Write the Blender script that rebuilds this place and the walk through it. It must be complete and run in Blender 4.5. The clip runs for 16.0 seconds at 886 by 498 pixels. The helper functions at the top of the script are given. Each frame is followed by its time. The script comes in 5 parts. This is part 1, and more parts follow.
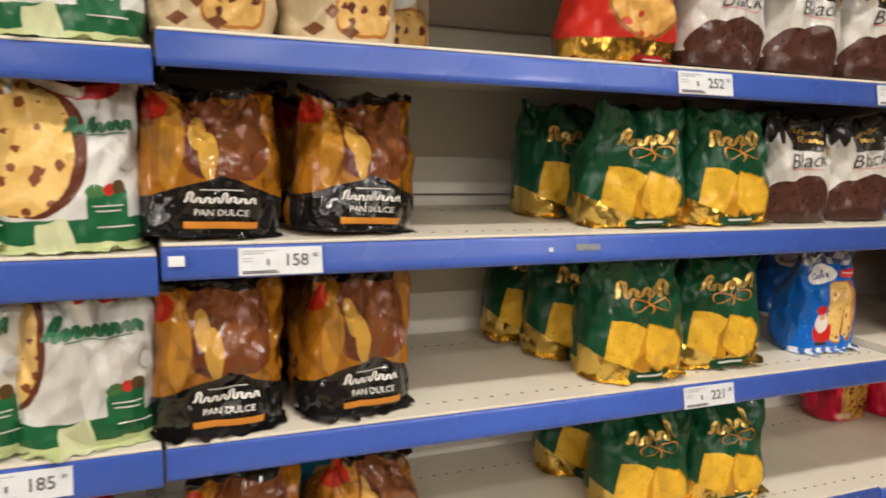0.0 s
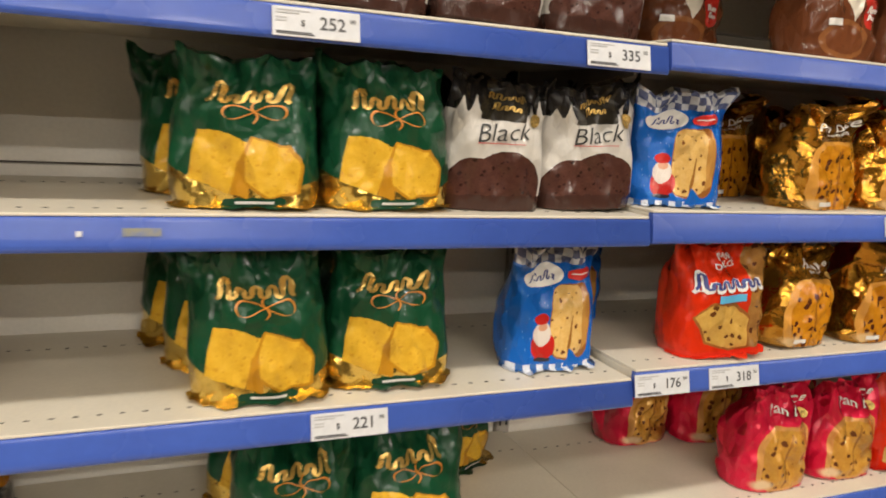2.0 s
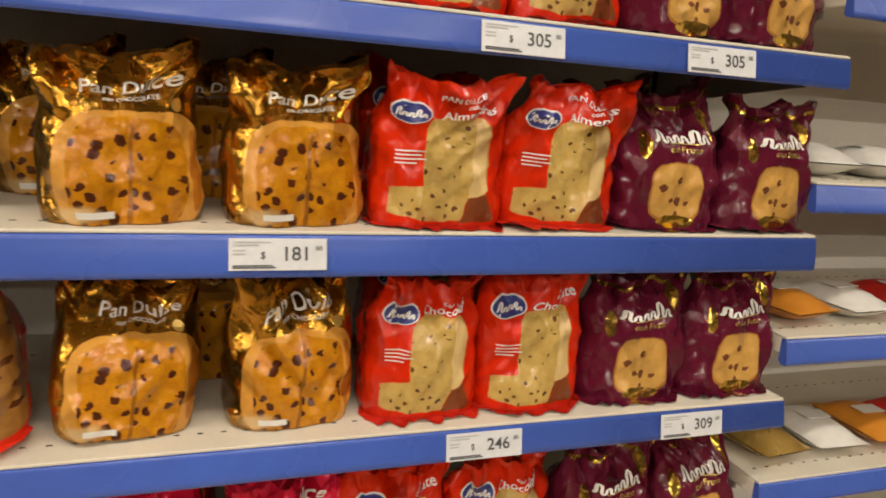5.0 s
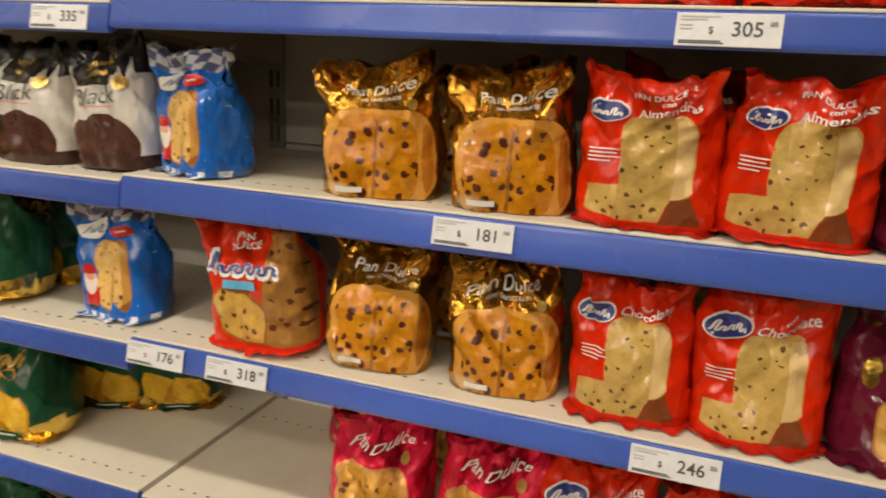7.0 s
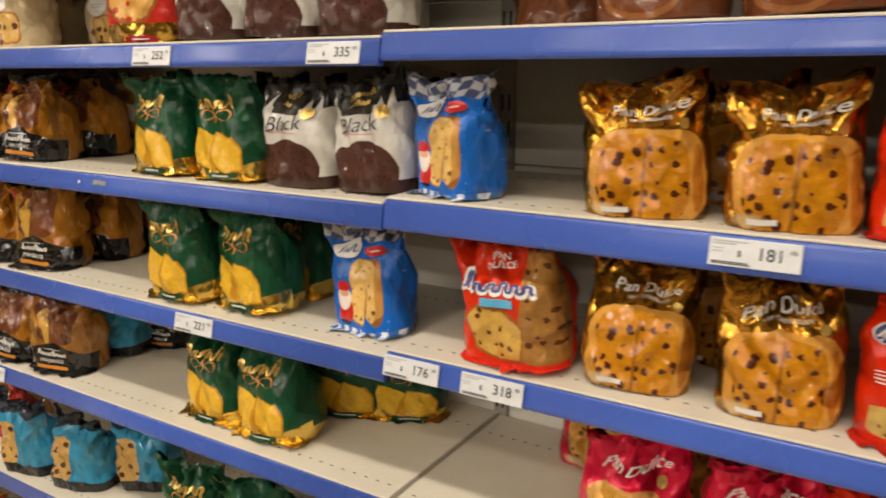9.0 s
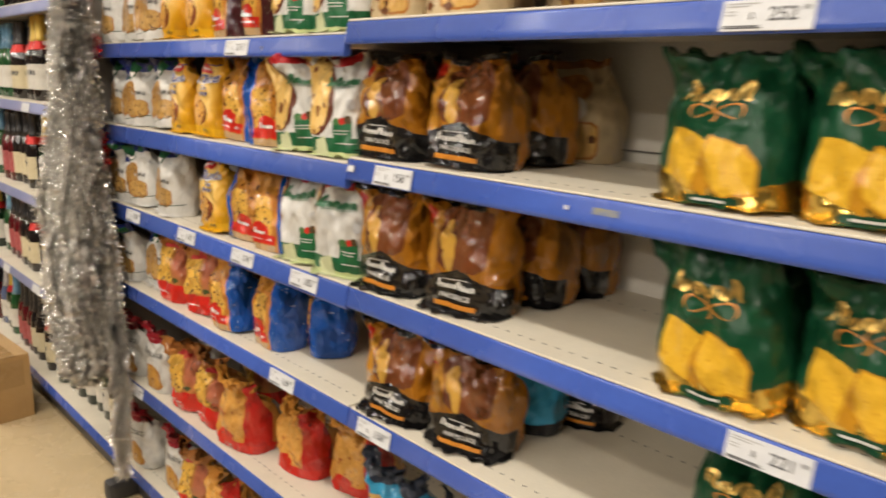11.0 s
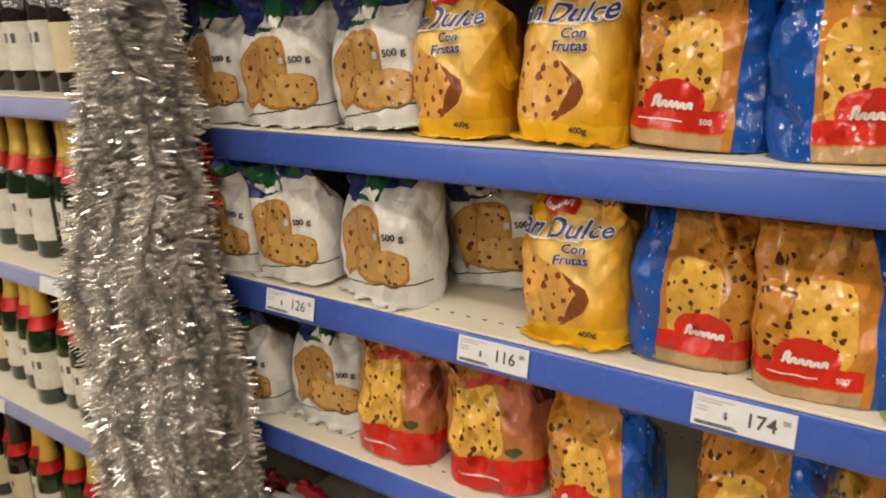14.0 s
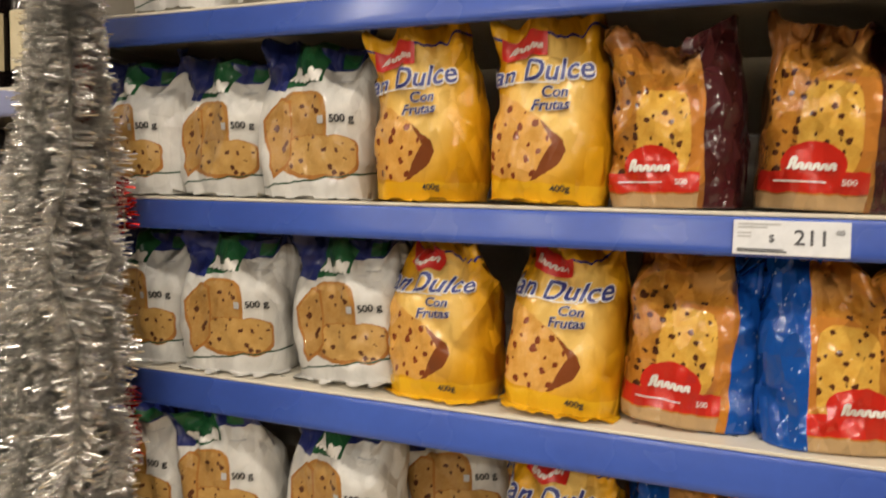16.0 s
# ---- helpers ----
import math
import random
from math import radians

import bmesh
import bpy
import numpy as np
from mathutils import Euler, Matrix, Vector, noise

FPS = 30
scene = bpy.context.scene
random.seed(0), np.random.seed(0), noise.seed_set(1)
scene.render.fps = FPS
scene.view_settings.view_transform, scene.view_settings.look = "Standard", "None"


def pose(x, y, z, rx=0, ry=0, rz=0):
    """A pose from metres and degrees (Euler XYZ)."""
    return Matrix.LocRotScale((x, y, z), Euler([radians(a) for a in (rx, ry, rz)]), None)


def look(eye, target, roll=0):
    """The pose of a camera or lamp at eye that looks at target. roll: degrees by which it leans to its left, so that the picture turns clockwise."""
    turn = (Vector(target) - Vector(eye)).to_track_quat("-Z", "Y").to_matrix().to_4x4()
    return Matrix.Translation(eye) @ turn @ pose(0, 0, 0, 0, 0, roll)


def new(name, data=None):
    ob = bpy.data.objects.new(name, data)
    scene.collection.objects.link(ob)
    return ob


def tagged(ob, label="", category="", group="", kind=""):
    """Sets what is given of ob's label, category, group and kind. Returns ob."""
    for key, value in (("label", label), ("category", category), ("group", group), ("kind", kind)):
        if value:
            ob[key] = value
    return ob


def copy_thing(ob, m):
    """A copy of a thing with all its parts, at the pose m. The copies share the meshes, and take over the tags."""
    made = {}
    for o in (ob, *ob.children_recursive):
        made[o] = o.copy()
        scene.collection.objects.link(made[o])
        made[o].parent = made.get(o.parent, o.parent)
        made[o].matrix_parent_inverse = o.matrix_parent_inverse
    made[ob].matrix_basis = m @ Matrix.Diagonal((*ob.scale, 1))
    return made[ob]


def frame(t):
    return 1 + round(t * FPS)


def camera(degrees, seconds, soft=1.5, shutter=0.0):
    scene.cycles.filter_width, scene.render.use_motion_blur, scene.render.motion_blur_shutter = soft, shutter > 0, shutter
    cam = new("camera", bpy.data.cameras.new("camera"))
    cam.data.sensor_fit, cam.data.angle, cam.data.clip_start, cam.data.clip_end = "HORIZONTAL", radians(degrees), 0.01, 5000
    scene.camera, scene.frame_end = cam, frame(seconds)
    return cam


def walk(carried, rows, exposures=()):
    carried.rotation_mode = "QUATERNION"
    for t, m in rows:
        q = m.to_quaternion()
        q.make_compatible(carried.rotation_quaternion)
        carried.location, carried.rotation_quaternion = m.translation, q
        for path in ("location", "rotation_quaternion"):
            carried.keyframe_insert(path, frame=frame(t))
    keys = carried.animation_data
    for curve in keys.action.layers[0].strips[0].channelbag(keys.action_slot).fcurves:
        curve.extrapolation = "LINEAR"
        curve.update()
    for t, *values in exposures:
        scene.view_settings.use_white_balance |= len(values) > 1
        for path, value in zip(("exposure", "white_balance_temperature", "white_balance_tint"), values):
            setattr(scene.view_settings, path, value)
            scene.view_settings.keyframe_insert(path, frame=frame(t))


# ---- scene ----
cam = camera(60.3, 16.0, soft=1.8, shutter=0.35)
PATH = [
    (0, (-0.036, -0.917, 1.417), (0.734, 0.903, 1.11), 1.8),
    (0.5, (0.088, -0.919, 1.416), (0.897, 0.882, 1.098), 2.3),
    (1, (0.248, -0.988, 1.416), (1.044, 0.817, 1.086), 2.9),
    (1.5, (0.379, -0.996, 1.417), (1.18, 0.804, 1.075), 3.4),
    (2, (0.556, -0.89, 1.405), (1.323, 0.924, 1.059), 3.5),
    (2.5, (0.688, -0.818, 1.418), (1.423, 1.004, 1.048), 3.3),
    (3, (0.853, -0.836, 1.413), (1.579, 0.988, 1.028), 3.1),
    (3.5, (1.031, -0.848, 1.429), (1.795, 0.952, 1.01), 3.3),
    (4, (1.248, -0.819, 1.428), (2.078, 0.95, 1.003), 3.7),
    (4.2, (1.336, -0.785, 1.434), (2.212, 0.968, 1.034), 4.2),
    (6.3, (1.966, -0.781, 1.464), (1.807, 1.137, 0.919), 4.5),
    (6.5, (1.985, -0.798, 1.452), (1.655, 1.107, 0.941), 4.0),
    (7, (2.038, -0.842, 1.464), (1.376, 0.982, 0.98), 2.6),
    (7.5, (2.059, -0.898, 1.47), (1.231, 0.864, 1.011), 1.5),
    (8, (2.059, -0.925, 1.473), (1.149, 0.803, 1.04), 0.9),
    (8.2, (2.055, -0.923, 1.482), (1.119, 0.789, 1.044), 0.6),
    (10.3, (1.443, -0.879, 1.424), (0.204, 0.635, 1.011), 0.8),
    (10.5, (1.368, -0.848, 1.429), (0.071, 0.617, 1.013), 0.9),
    (11, (1.142, -0.821, 1.427), (-0.289, 0.504, 0.984), 1.3),
    (11.5, (0.847, -0.86, 1.424), (-0.648, 0.386, 0.963), 0.9),
    (12, (0.636, -0.821, 1.396), (-0.882, 0.383, 0.901), 0.2),
    (12.5, (0.388, -0.767, 1.393), (-1.132, 0.421, 0.865), -0.4),
    (13, (0.139, -0.8, 1.36), (-1.328, 0.444, 0.812), -0.4),
    (13.5, (-0.083, -0.805, 1.387), (-1.387, 0.61, 0.841), -1.2),
    (14, (-0.239, -0.729, 1.4), (-1.373, 0.819, 0.836), -2.1),
    (14.5, (-0.364, -0.715, 1.438), (-1.348, 0.939, 0.897), -2.3),
    (15, (-0.443, -0.745, 1.464), (-1.305, 0.995, 0.986), -2.2),
    (15.5, (-0.437, -0.77, 1.502), (-1.261, 1.023, 1.179), -0.6),
    (16, (-0.42, -0.79, 1.512), (-1.188, 1.05, 1.363), 1.2),
]
walk(cam, [(t, look(eye, target, roll)) for t, eye, target, roll in PATH], exposures=[(0.0, 0.11, 6400, 10), (1.5, 0.09, 6650, 10), (3.0, 0.06, 6700, 10), (7.0, -0.07, 7150, 10), (10.5, 0.09, 6750, 10), (13.0, 0.0, 6800, 10), (14.5, -0.14, 6900, 10), (16.0, -0.13, 6900, 10)])

# ---- world, lights ----
world = bpy.data.worlds.new("world")
scene.world = world
world.use_nodes = True
world.node_tree.nodes["Background"].inputs[0].default_value = (0.9, 0.92, 1.0, 1)
world.node_tree.nodes["Background"].inputs[1].default_value = 0.003
CEILING = 3.2


def area_light(x, y, z, sx, sy, watts, color=(1.0, 0.935, 0.845)):
    data = bpy.data.lights.new("tube_light", "AREA")
    data.shape, data.size, data.size_y, data.energy, data.color = "RECTANGLE", sx, sy, watts, color
    ob = new("tube_light", data)
    ob.matrix_basis = pose(x, y, z)
    return ob


LAMPS = [(x, y) for x in (-6.6, -4.9, -3.2, -1.5, 0.2, 1.9, 3.6) for y in (-1.0, -2.45)]
for lx, ly in LAMPS:
    area_light(lx, ly, CEILING - 0.09, 1.25, 0.14, {-1.5: 13, 0.2: 23, 1.9: 17, 3.6: 15}.get(lx, 20) if ly > -2 else 12)
FAR_LAMPS = [(x, -4.3, 0.8) for x in (-7.2, -4.5, -1.8, 0.95, 3.7)] + [(-1.6, -6.1, 5.8)]
for lx, ly, half in FAR_LAMPS:
    area_light(lx, ly, CEILING - 0.09, 2 * half - 0.1, 0.14, {0.95: 85, 3.7: 40}.get(lx, 56) if half < 1 else 275)

# ---- materials ----


def mat_base(name):
    m = bpy.data.materials.new(name)
    m.use_nodes = True
    nt = m.node_tree
    return m, nt, nt.nodes["Principled BSDF"]


def nd(nt, kind, **kw):
    n = nt.nodes.new(kind)
    for k, v in kw.items():
        if k == "op":
            n.operation = v
        elif k == "blend":
            n.data_type, n.blend_type = "RGBA", v
    return n


def link(nt, a, b):
    nt.links.new(a, b)


def noise_tex(nt, scale, detail=3.0, rough=0.55, vec=None):
    n = nd(nt, "ShaderNodeTexNoise")
    n.inputs["Scale"].default_value, n.inputs["Detail"].default_value, n.inputs["Roughness"].default_value = scale, detail, rough
    if vec is None:
        tc = nd(nt, "ShaderNodeTexCoord")
        vec = tc.outputs["Object"]
    link(nt, vec, n.inputs["Vector"])
    return n.outputs["Fac"]


def ramp(nt, fac, lo, hi, c0, c1):
    n = nd(nt, "ShaderNodeMapRange")
    n.inputs["From Min"].default_value, n.inputs["From Max"].default_value = lo, hi
    link(nt, fac, n.inputs["Value"])
    return mixc(nt, n.outputs["Result"], c0, c1)


def mixc(nt, fac, a, b, blend="MIX"):
    n = nd(nt, "ShaderNodeMix", blend=blend)
    if isinstance(fac, float):
        n.inputs[0].default_value = fac
    else:
        link(nt, fac, n.inputs[0])
    for sock, c in ((n.inputs[6], a), (n.inputs[7], b)):
        if isinstance(c, tuple):
            sock.default_value = (*c, 1)
        else:
            link(nt, c, sock)
    return n.outputs[2]


def math_node(nt, op, a, b=None):
    n = nd(nt, "ShaderNodeMath", op=op)
    for sock, v in zip(n.inputs, (a, b)):
        if v is None:
            continue
        if isinstance(v, (int, float)):
            sock.default_value = v
        else:
            link(nt, v, sock)
    return n.outputs[0]


def bump(nt, bsdf, height, strength, distance):
    n = nd(nt, "ShaderNodeBump")
    n.inputs["Strength"].default_value, n.inputs["Distance"].default_value = strength, distance
    link(nt, height, n.inputs["Height"])
    link(nt, n.outputs[0], bsdf.inputs["Normal"])


def surface(name, c0, c1, scale=8.0, rough=0.5, metal=0.0, grain=120.0, relief=0.1, coat=0.0, rough_var=0.15):
    """Two colours mixed by large stains, with fine grain in relief and gloss."""
    m, nt, b = mat_base(name)
    big, fine = noise_tex(nt, scale, 4), noise_tex(nt, grain, 2)
    col = ramp(nt, big, 0.35, 0.68, c0, c1)
    col = mixc(nt, 0.12, col, ramp(nt, fine, 0.3, 0.7, tuple(c * 0.6 for c in c0), tuple(min(1, c * 1.25) for c in c1)))
    link(nt, col, b.inputs["Base Color"])
    r = nd(nt, "ShaderNodeMapRange")
    link(nt, big, r.inputs["Value"])
    r.inputs["To Min"].default_value, r.inputs["To Max"].default_value = max(0.03, rough - rough_var), min(1, rough + rough_var)
    link(nt, r.outputs[0], b.inputs["Roughness"])
    b.inputs["Metallic"].default_value, b.inputs["Coat Weight"].default_value = metal, coat
    bump(nt, b, fine, relief, 0.002)
    return m


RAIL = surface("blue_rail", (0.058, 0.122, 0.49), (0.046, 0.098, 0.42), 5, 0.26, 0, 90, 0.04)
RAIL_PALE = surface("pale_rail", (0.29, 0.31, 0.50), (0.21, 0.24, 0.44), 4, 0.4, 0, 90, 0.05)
SHELF = surface("shelf_enamel", (0.72, 0.67, 0.56), (0.63, 0.58, 0.48), 6, 0.42, 0, 160, 0.05)
BACK = surface("back_panel_enamel", (0.80, 0.77, 0.70), (0.74, 0.70, 0.63), 3, 0.55, 0, 160, 0.05)
DARK = surface("dark_slot", (0.02, 0.018, 0.016), (0.03, 0.027, 0.024), 9, 0.7)
STEEL = surface("upright_steel", (0.42, 0.40, 0.36), (0.34, 0.32, 0.29), 7, 0.45, 0.3)
PAPER = surface("tag_paper", (0.68, 0.69, 0.71), (0.60, 0.61, 0.63), 40, 0.35, 0, 200, 0.03)
INK = surface("ink", (0.05, 0.05, 0.055), (0.08, 0.08, 0.085), 30, 0.5)
GREYINK = surface("pale_ink", (0.38, 0.38, 0.38), (0.48, 0.48, 0.48), 30, 0.5)
PLASTER = surface("plaster", (0.55, 0.53, 0.50), (0.48, 0.46, 0.43), 1.5, 0.8, 0, 60, 0.2)
BACKDROP = surface("dim_wall", (0.16, 0.14, 0.12), (0.12, 0.105, 0.09), 2.5, 0.8, 0, 60, 0.2)
FOOT = surface("black_plastic", (0.025, 0.025, 0.028), (0.04, 0.04, 0.042), 10, 0.45)
WHITE_INK = surface("white_ink", (0.74, 0.72, 0.68), (0.66, 0.64, 0.60), 60, 0.35)
GOLD_INK = surface("gold_ink", (0.72, 0.50, 0.16), (0.55, 0.34, 0.08), 30, 0.3, 0.7)
NAVY_INK = surface("navy_ink", (0.02, 0.03, 0.16), (0.03, 0.04, 0.20), 30, 0.35)
RED_INK = surface("red_ink", (0.55, 0.02, 0.015), (0.46, 0.015, 0.012), 30, 0.35)
BLACK_INK = surface("black_ink", (0.02, 0.02, 0.02), (0.03, 0.03, 0.03), 30, 0.4)
CYAN_INK = surface("cyan_ink", (0.10, 0.42, 0.66), (0.08, 0.36, 0.60), 30, 0.35)
GREEN_INK = surface("green_ink", (0.02, 0.12, 0.05), (0.015, 0.10, 0.04), 30, 0.35)
ORANGE_INK = surface("orange_ink", (0.62, 0.24, 0.03), (0.55, 0.2, 0.02), 30, 0.35)


def floor_material():
    m, nt, b = mat_base("floor_vinyl")
    big, mid, fine = noise_tex(nt, 0.9, 4), noise_tex(nt, 7, 4), noise_tex(nt, 160, 2)
    col = ramp(nt, big, 0.35, 0.7, (0.60, 0.47, 0.28), (0.54, 0.41, 0.23))
    col = mixc(nt, 0.3, col, ramp(nt, mid, 0.35, 0.7, (0.64, 0.51, 0.33), (0.46, 0.35, 0.19)))
    col = mixc(nt, 0.08, col, ramp(nt, fine, 0.4, 0.6, (0.3, 0.22, 0.12), (0.72, 0.6, 0.42)))
    link(nt, col, b.inputs["Base Color"])
    r = nd(nt, "ShaderNodeMapRange")
    link(nt, mid, r.inputs["Value"])
    r.inputs["To Min"].default_value, r.inputs["To Max"].default_value = 0.16, 0.38
    link(nt, r.outputs[0], b.inputs["Roughness"])
    bump(nt, b, fine, 0.05, 0.001)
    return m


FLOOR = floor_material()


def card_material():
    m, nt, b = mat_base("cardboard")
    tc = nd(nt, "ShaderNodeTexCoord")
    w = nd(nt, "ShaderNodeTexWave")
    w.inputs["Scale"].default_value, w.inputs["Distortion"].default_value = 60, 0.6
    link(nt, tc.outputs["Object"], w.inputs["Vector"])
    big = noise_tex(nt, 6, 4)
    col = ramp(nt, big, 0.3, 0.7, (0.50, 0.31, 0.12), (0.42, 0.245, 0.09))
    link(nt, mixc(nt, 0.08, col, w.outputs["Color"]), b.inputs["Base Color"])
    b.inputs["Roughness"].default_value = 0.75
    bump(nt, b, w.outputs["Fac"], 0.06, 0.001)
    return m


CARD = card_material()
TAPE = surface("parcel_tape", (0.40, 0.25, 0.11), (0.36, 0.22, 0.09), 10, 0.25)


def tinsel_material(name, c):
    m, nt, b = mat_base(name)
    info = nd(nt, "ShaderNodeNewGeometry")
    col = ramp(nt, info.outputs["Random Per Island"], 0.0, 1.0, tuple(x * 0.7 for x in c), c)
    link(nt, col, b.inputs["Base Color"])
    b.inputs["Metallic"].default_value, b.inputs["Roughness"].default_value = 0.92, 0.24
    return m


TINSEL = tinsel_material("silver_tinsel", (0.97, 0.95, 0.92))
TINSEL_RED = tinsel_material("red_tinsel", (0.75, 0.04, 0.03))

# printed film: layers laid over the front of a bag in its own coordinates (x -1 to 1 across, y 0 to 1 up)


def layer_mask(nt, xy, shape, p):
    if shape == "band":
        sep = nd(nt, "ShaderNodeSeparateXYZ")
        link(nt, xy, sep.inputs[0])
        mid, half = (p[0] + p[1]) / 2, (p[1] - p[0]) / 2
        return math_node(nt, "LESS_THAN", math_node(nt, "ABSOLUTE", math_node(nt, "SUBTRACT", sep.outputs[1], mid)), half)
    if shape == "poly":
        inside = None
        for (ax, ay), (bx, by) in zip(p, p[1:] + p[:1]):
            dot = nd(nt, "ShaderNodeVectorMath", op="DOT_PRODUCT")
            link(nt, xy, dot.inputs[0])
            dot.inputs[1].default_value = (ay - by, bx - ax, 0)
            side = math_node(nt, "SUBTRACT", dot.outputs["Value"], (ay - by) * ax + (bx - ax) * ay)
            inside = side if inside is None else math_node(nt, "MINIMUM", inside, side)
        return math_node(nt, "GREATER_THAN", inside, 0.0)
    cx, cy, rx, ry = p[:4]
    s = nd(nt, "ShaderNodeVectorMath", op="SUBTRACT")
    link(nt, xy, s.inputs[0])
    s.inputs[1].default_value = (cx, cy, 0)
    if len(p) > 4:
        turn = nd(nt, "ShaderNodeVectorRotate")
        turn.rotation_type = "Z_AXIS"
        turn.inputs["Angle"].default_value = radians(p[4])
        link(nt, s.outputs[0], turn.inputs["Vector"])
        s = turn
    d = nd(nt, "ShaderNodeVectorMath", op="MULTIPLY")
    link(nt, s.outputs[0], d.inputs[0])
    d.inputs[1].default_value = (1 / rx, 1 / ry, 0)
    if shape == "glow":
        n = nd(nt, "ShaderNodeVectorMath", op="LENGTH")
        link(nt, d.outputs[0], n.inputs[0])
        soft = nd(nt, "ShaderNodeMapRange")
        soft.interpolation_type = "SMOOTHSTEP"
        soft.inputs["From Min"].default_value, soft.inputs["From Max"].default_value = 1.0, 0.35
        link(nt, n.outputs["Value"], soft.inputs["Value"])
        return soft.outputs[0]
    if shape == "ell":
        n = nd(nt, "ShaderNodeVectorMath", op="LENGTH")
        link(nt, d.outputs[0], n.inputs[0])
        return math_node(nt, "LESS_THAN", n.outputs["Value"], 1.0)
    a = nd(nt, "ShaderNodeVectorMath", op="ABSOLUTE")
    link(nt, d.outputs[0], a.inputs[0])
    sep = nd(nt, "ShaderNodeSeparateXYZ")
    link(nt, a.outputs[0], sep.inputs[0])
    if shape == "box":
        return math_node(nt, "LESS_THAN", math_node(nt, "MAXIMUM", sep.outputs[0], sep.outputs[1]), 1.0)
    if shape == "loaf":
        q = math_node(nt, "ADD", math_node(nt, "POWER", sep.outputs[0], 4.0), math_node(nt, "POWER", sep.outputs[1], 4.0))
        return math_node(nt, "LESS_THAN", q, 1.0)
    return math_node(nt, "LESS_THAN", math_node(nt, "ADD", sep.outputs[0], sep.outputs[1]), 1.0)


def crumb(nt, uv, light, dark, fruit, density=9.0, size=0.30):
    """Sliced cake as printed: crumb in two tones with darker pieces of fruit."""
    s = nd(nt, "ShaderNodeVectorMath", op="MULTIPLY")
    link(nt, uv, s.inputs[0])
    s.inputs[1].default_value = (0.5, 1.15, 1)
    v = nd(nt, "ShaderNodeTexVoronoi")
    v.inputs["Scale"].default_value, v.inputs["Randomness"].default_value = density, 0.85
    wob = nd(nt, "ShaderNodeVectorMath", op="ADD")
    n = nd(nt, "ShaderNodeTexNoise")
    n.inputs["Scale"].default_value = 22
    link(nt, s.outputs[0], n.inputs["Vector"])
    k = nd(nt, "ShaderNodeVectorMath", op="SCALE")
    k.inputs["Scale"].default_value = 0.05
    link(nt, n.outputs["Color"], k.inputs[0])
    link(nt, s.outputs[0], wob.inputs[0])
    link(nt, k.outputs[0], wob.inputs[1])
    link(nt, wob.outputs[0], v.inputs["Vector"])
    base = ramp(nt, noise_tex(nt, 12, 4, 0.6, s.outputs[0]), 0.35, 0.65, light, dark)
    base = mixc(nt, 0.35, base, ramp(nt, noise_tex(nt, 60, 3, 0.6, s.outputs[0]), 0.3, 0.7, dark, light))
    spread = math_node(nt, "MULTIPLY", noise_tex(nt, 7, 2, 0.5, s.outputs[0]), 2.0)
    return mixc(nt, math_node(nt, "LESS_THAN", v.outputs["Distance"], math_node(nt, "MULTIPLY", spread, size)), base, fruit)


def facets(nt, vec, scale, stretch):
    """Heights in metres of a sheet folded into tilted flat cells."""
    p = nd(nt, "ShaderNodeVectorMath", op="MULTIPLY")
    link(nt, vec, p.inputs[0])
    p.inputs[1].default_value = tuple(scale * k for k in stretch)
    v = nd(nt, "ShaderNodeTexVoronoi")
    v.inputs["Scale"].default_value = 1.0
    link(nt, p.outputs[0], v.inputs["Vector"])
    d, c, dot = nd(nt, "ShaderNodeVectorMath", op="SUBTRACT"), nd(nt, "ShaderNodeVectorMath", op="SUBTRACT"), nd(nt, "ShaderNodeVectorMath", op="DOT_PRODUCT")
    link(nt, p.outputs[0], d.inputs[0])
    link(nt, v.outputs["Position"], d.inputs[1])
    link(nt, v.outputs["Color"], c.inputs[0])
    c.inputs[1].default_value = (0.5, 0.5, 0.5)
    link(nt, d.outputs[0], dot.inputs[0])
    link(nt, c.outputs[0], dot.inputs[1])
    return math_node(nt, "DIVIDE", dot.outputs["Value"], scale)


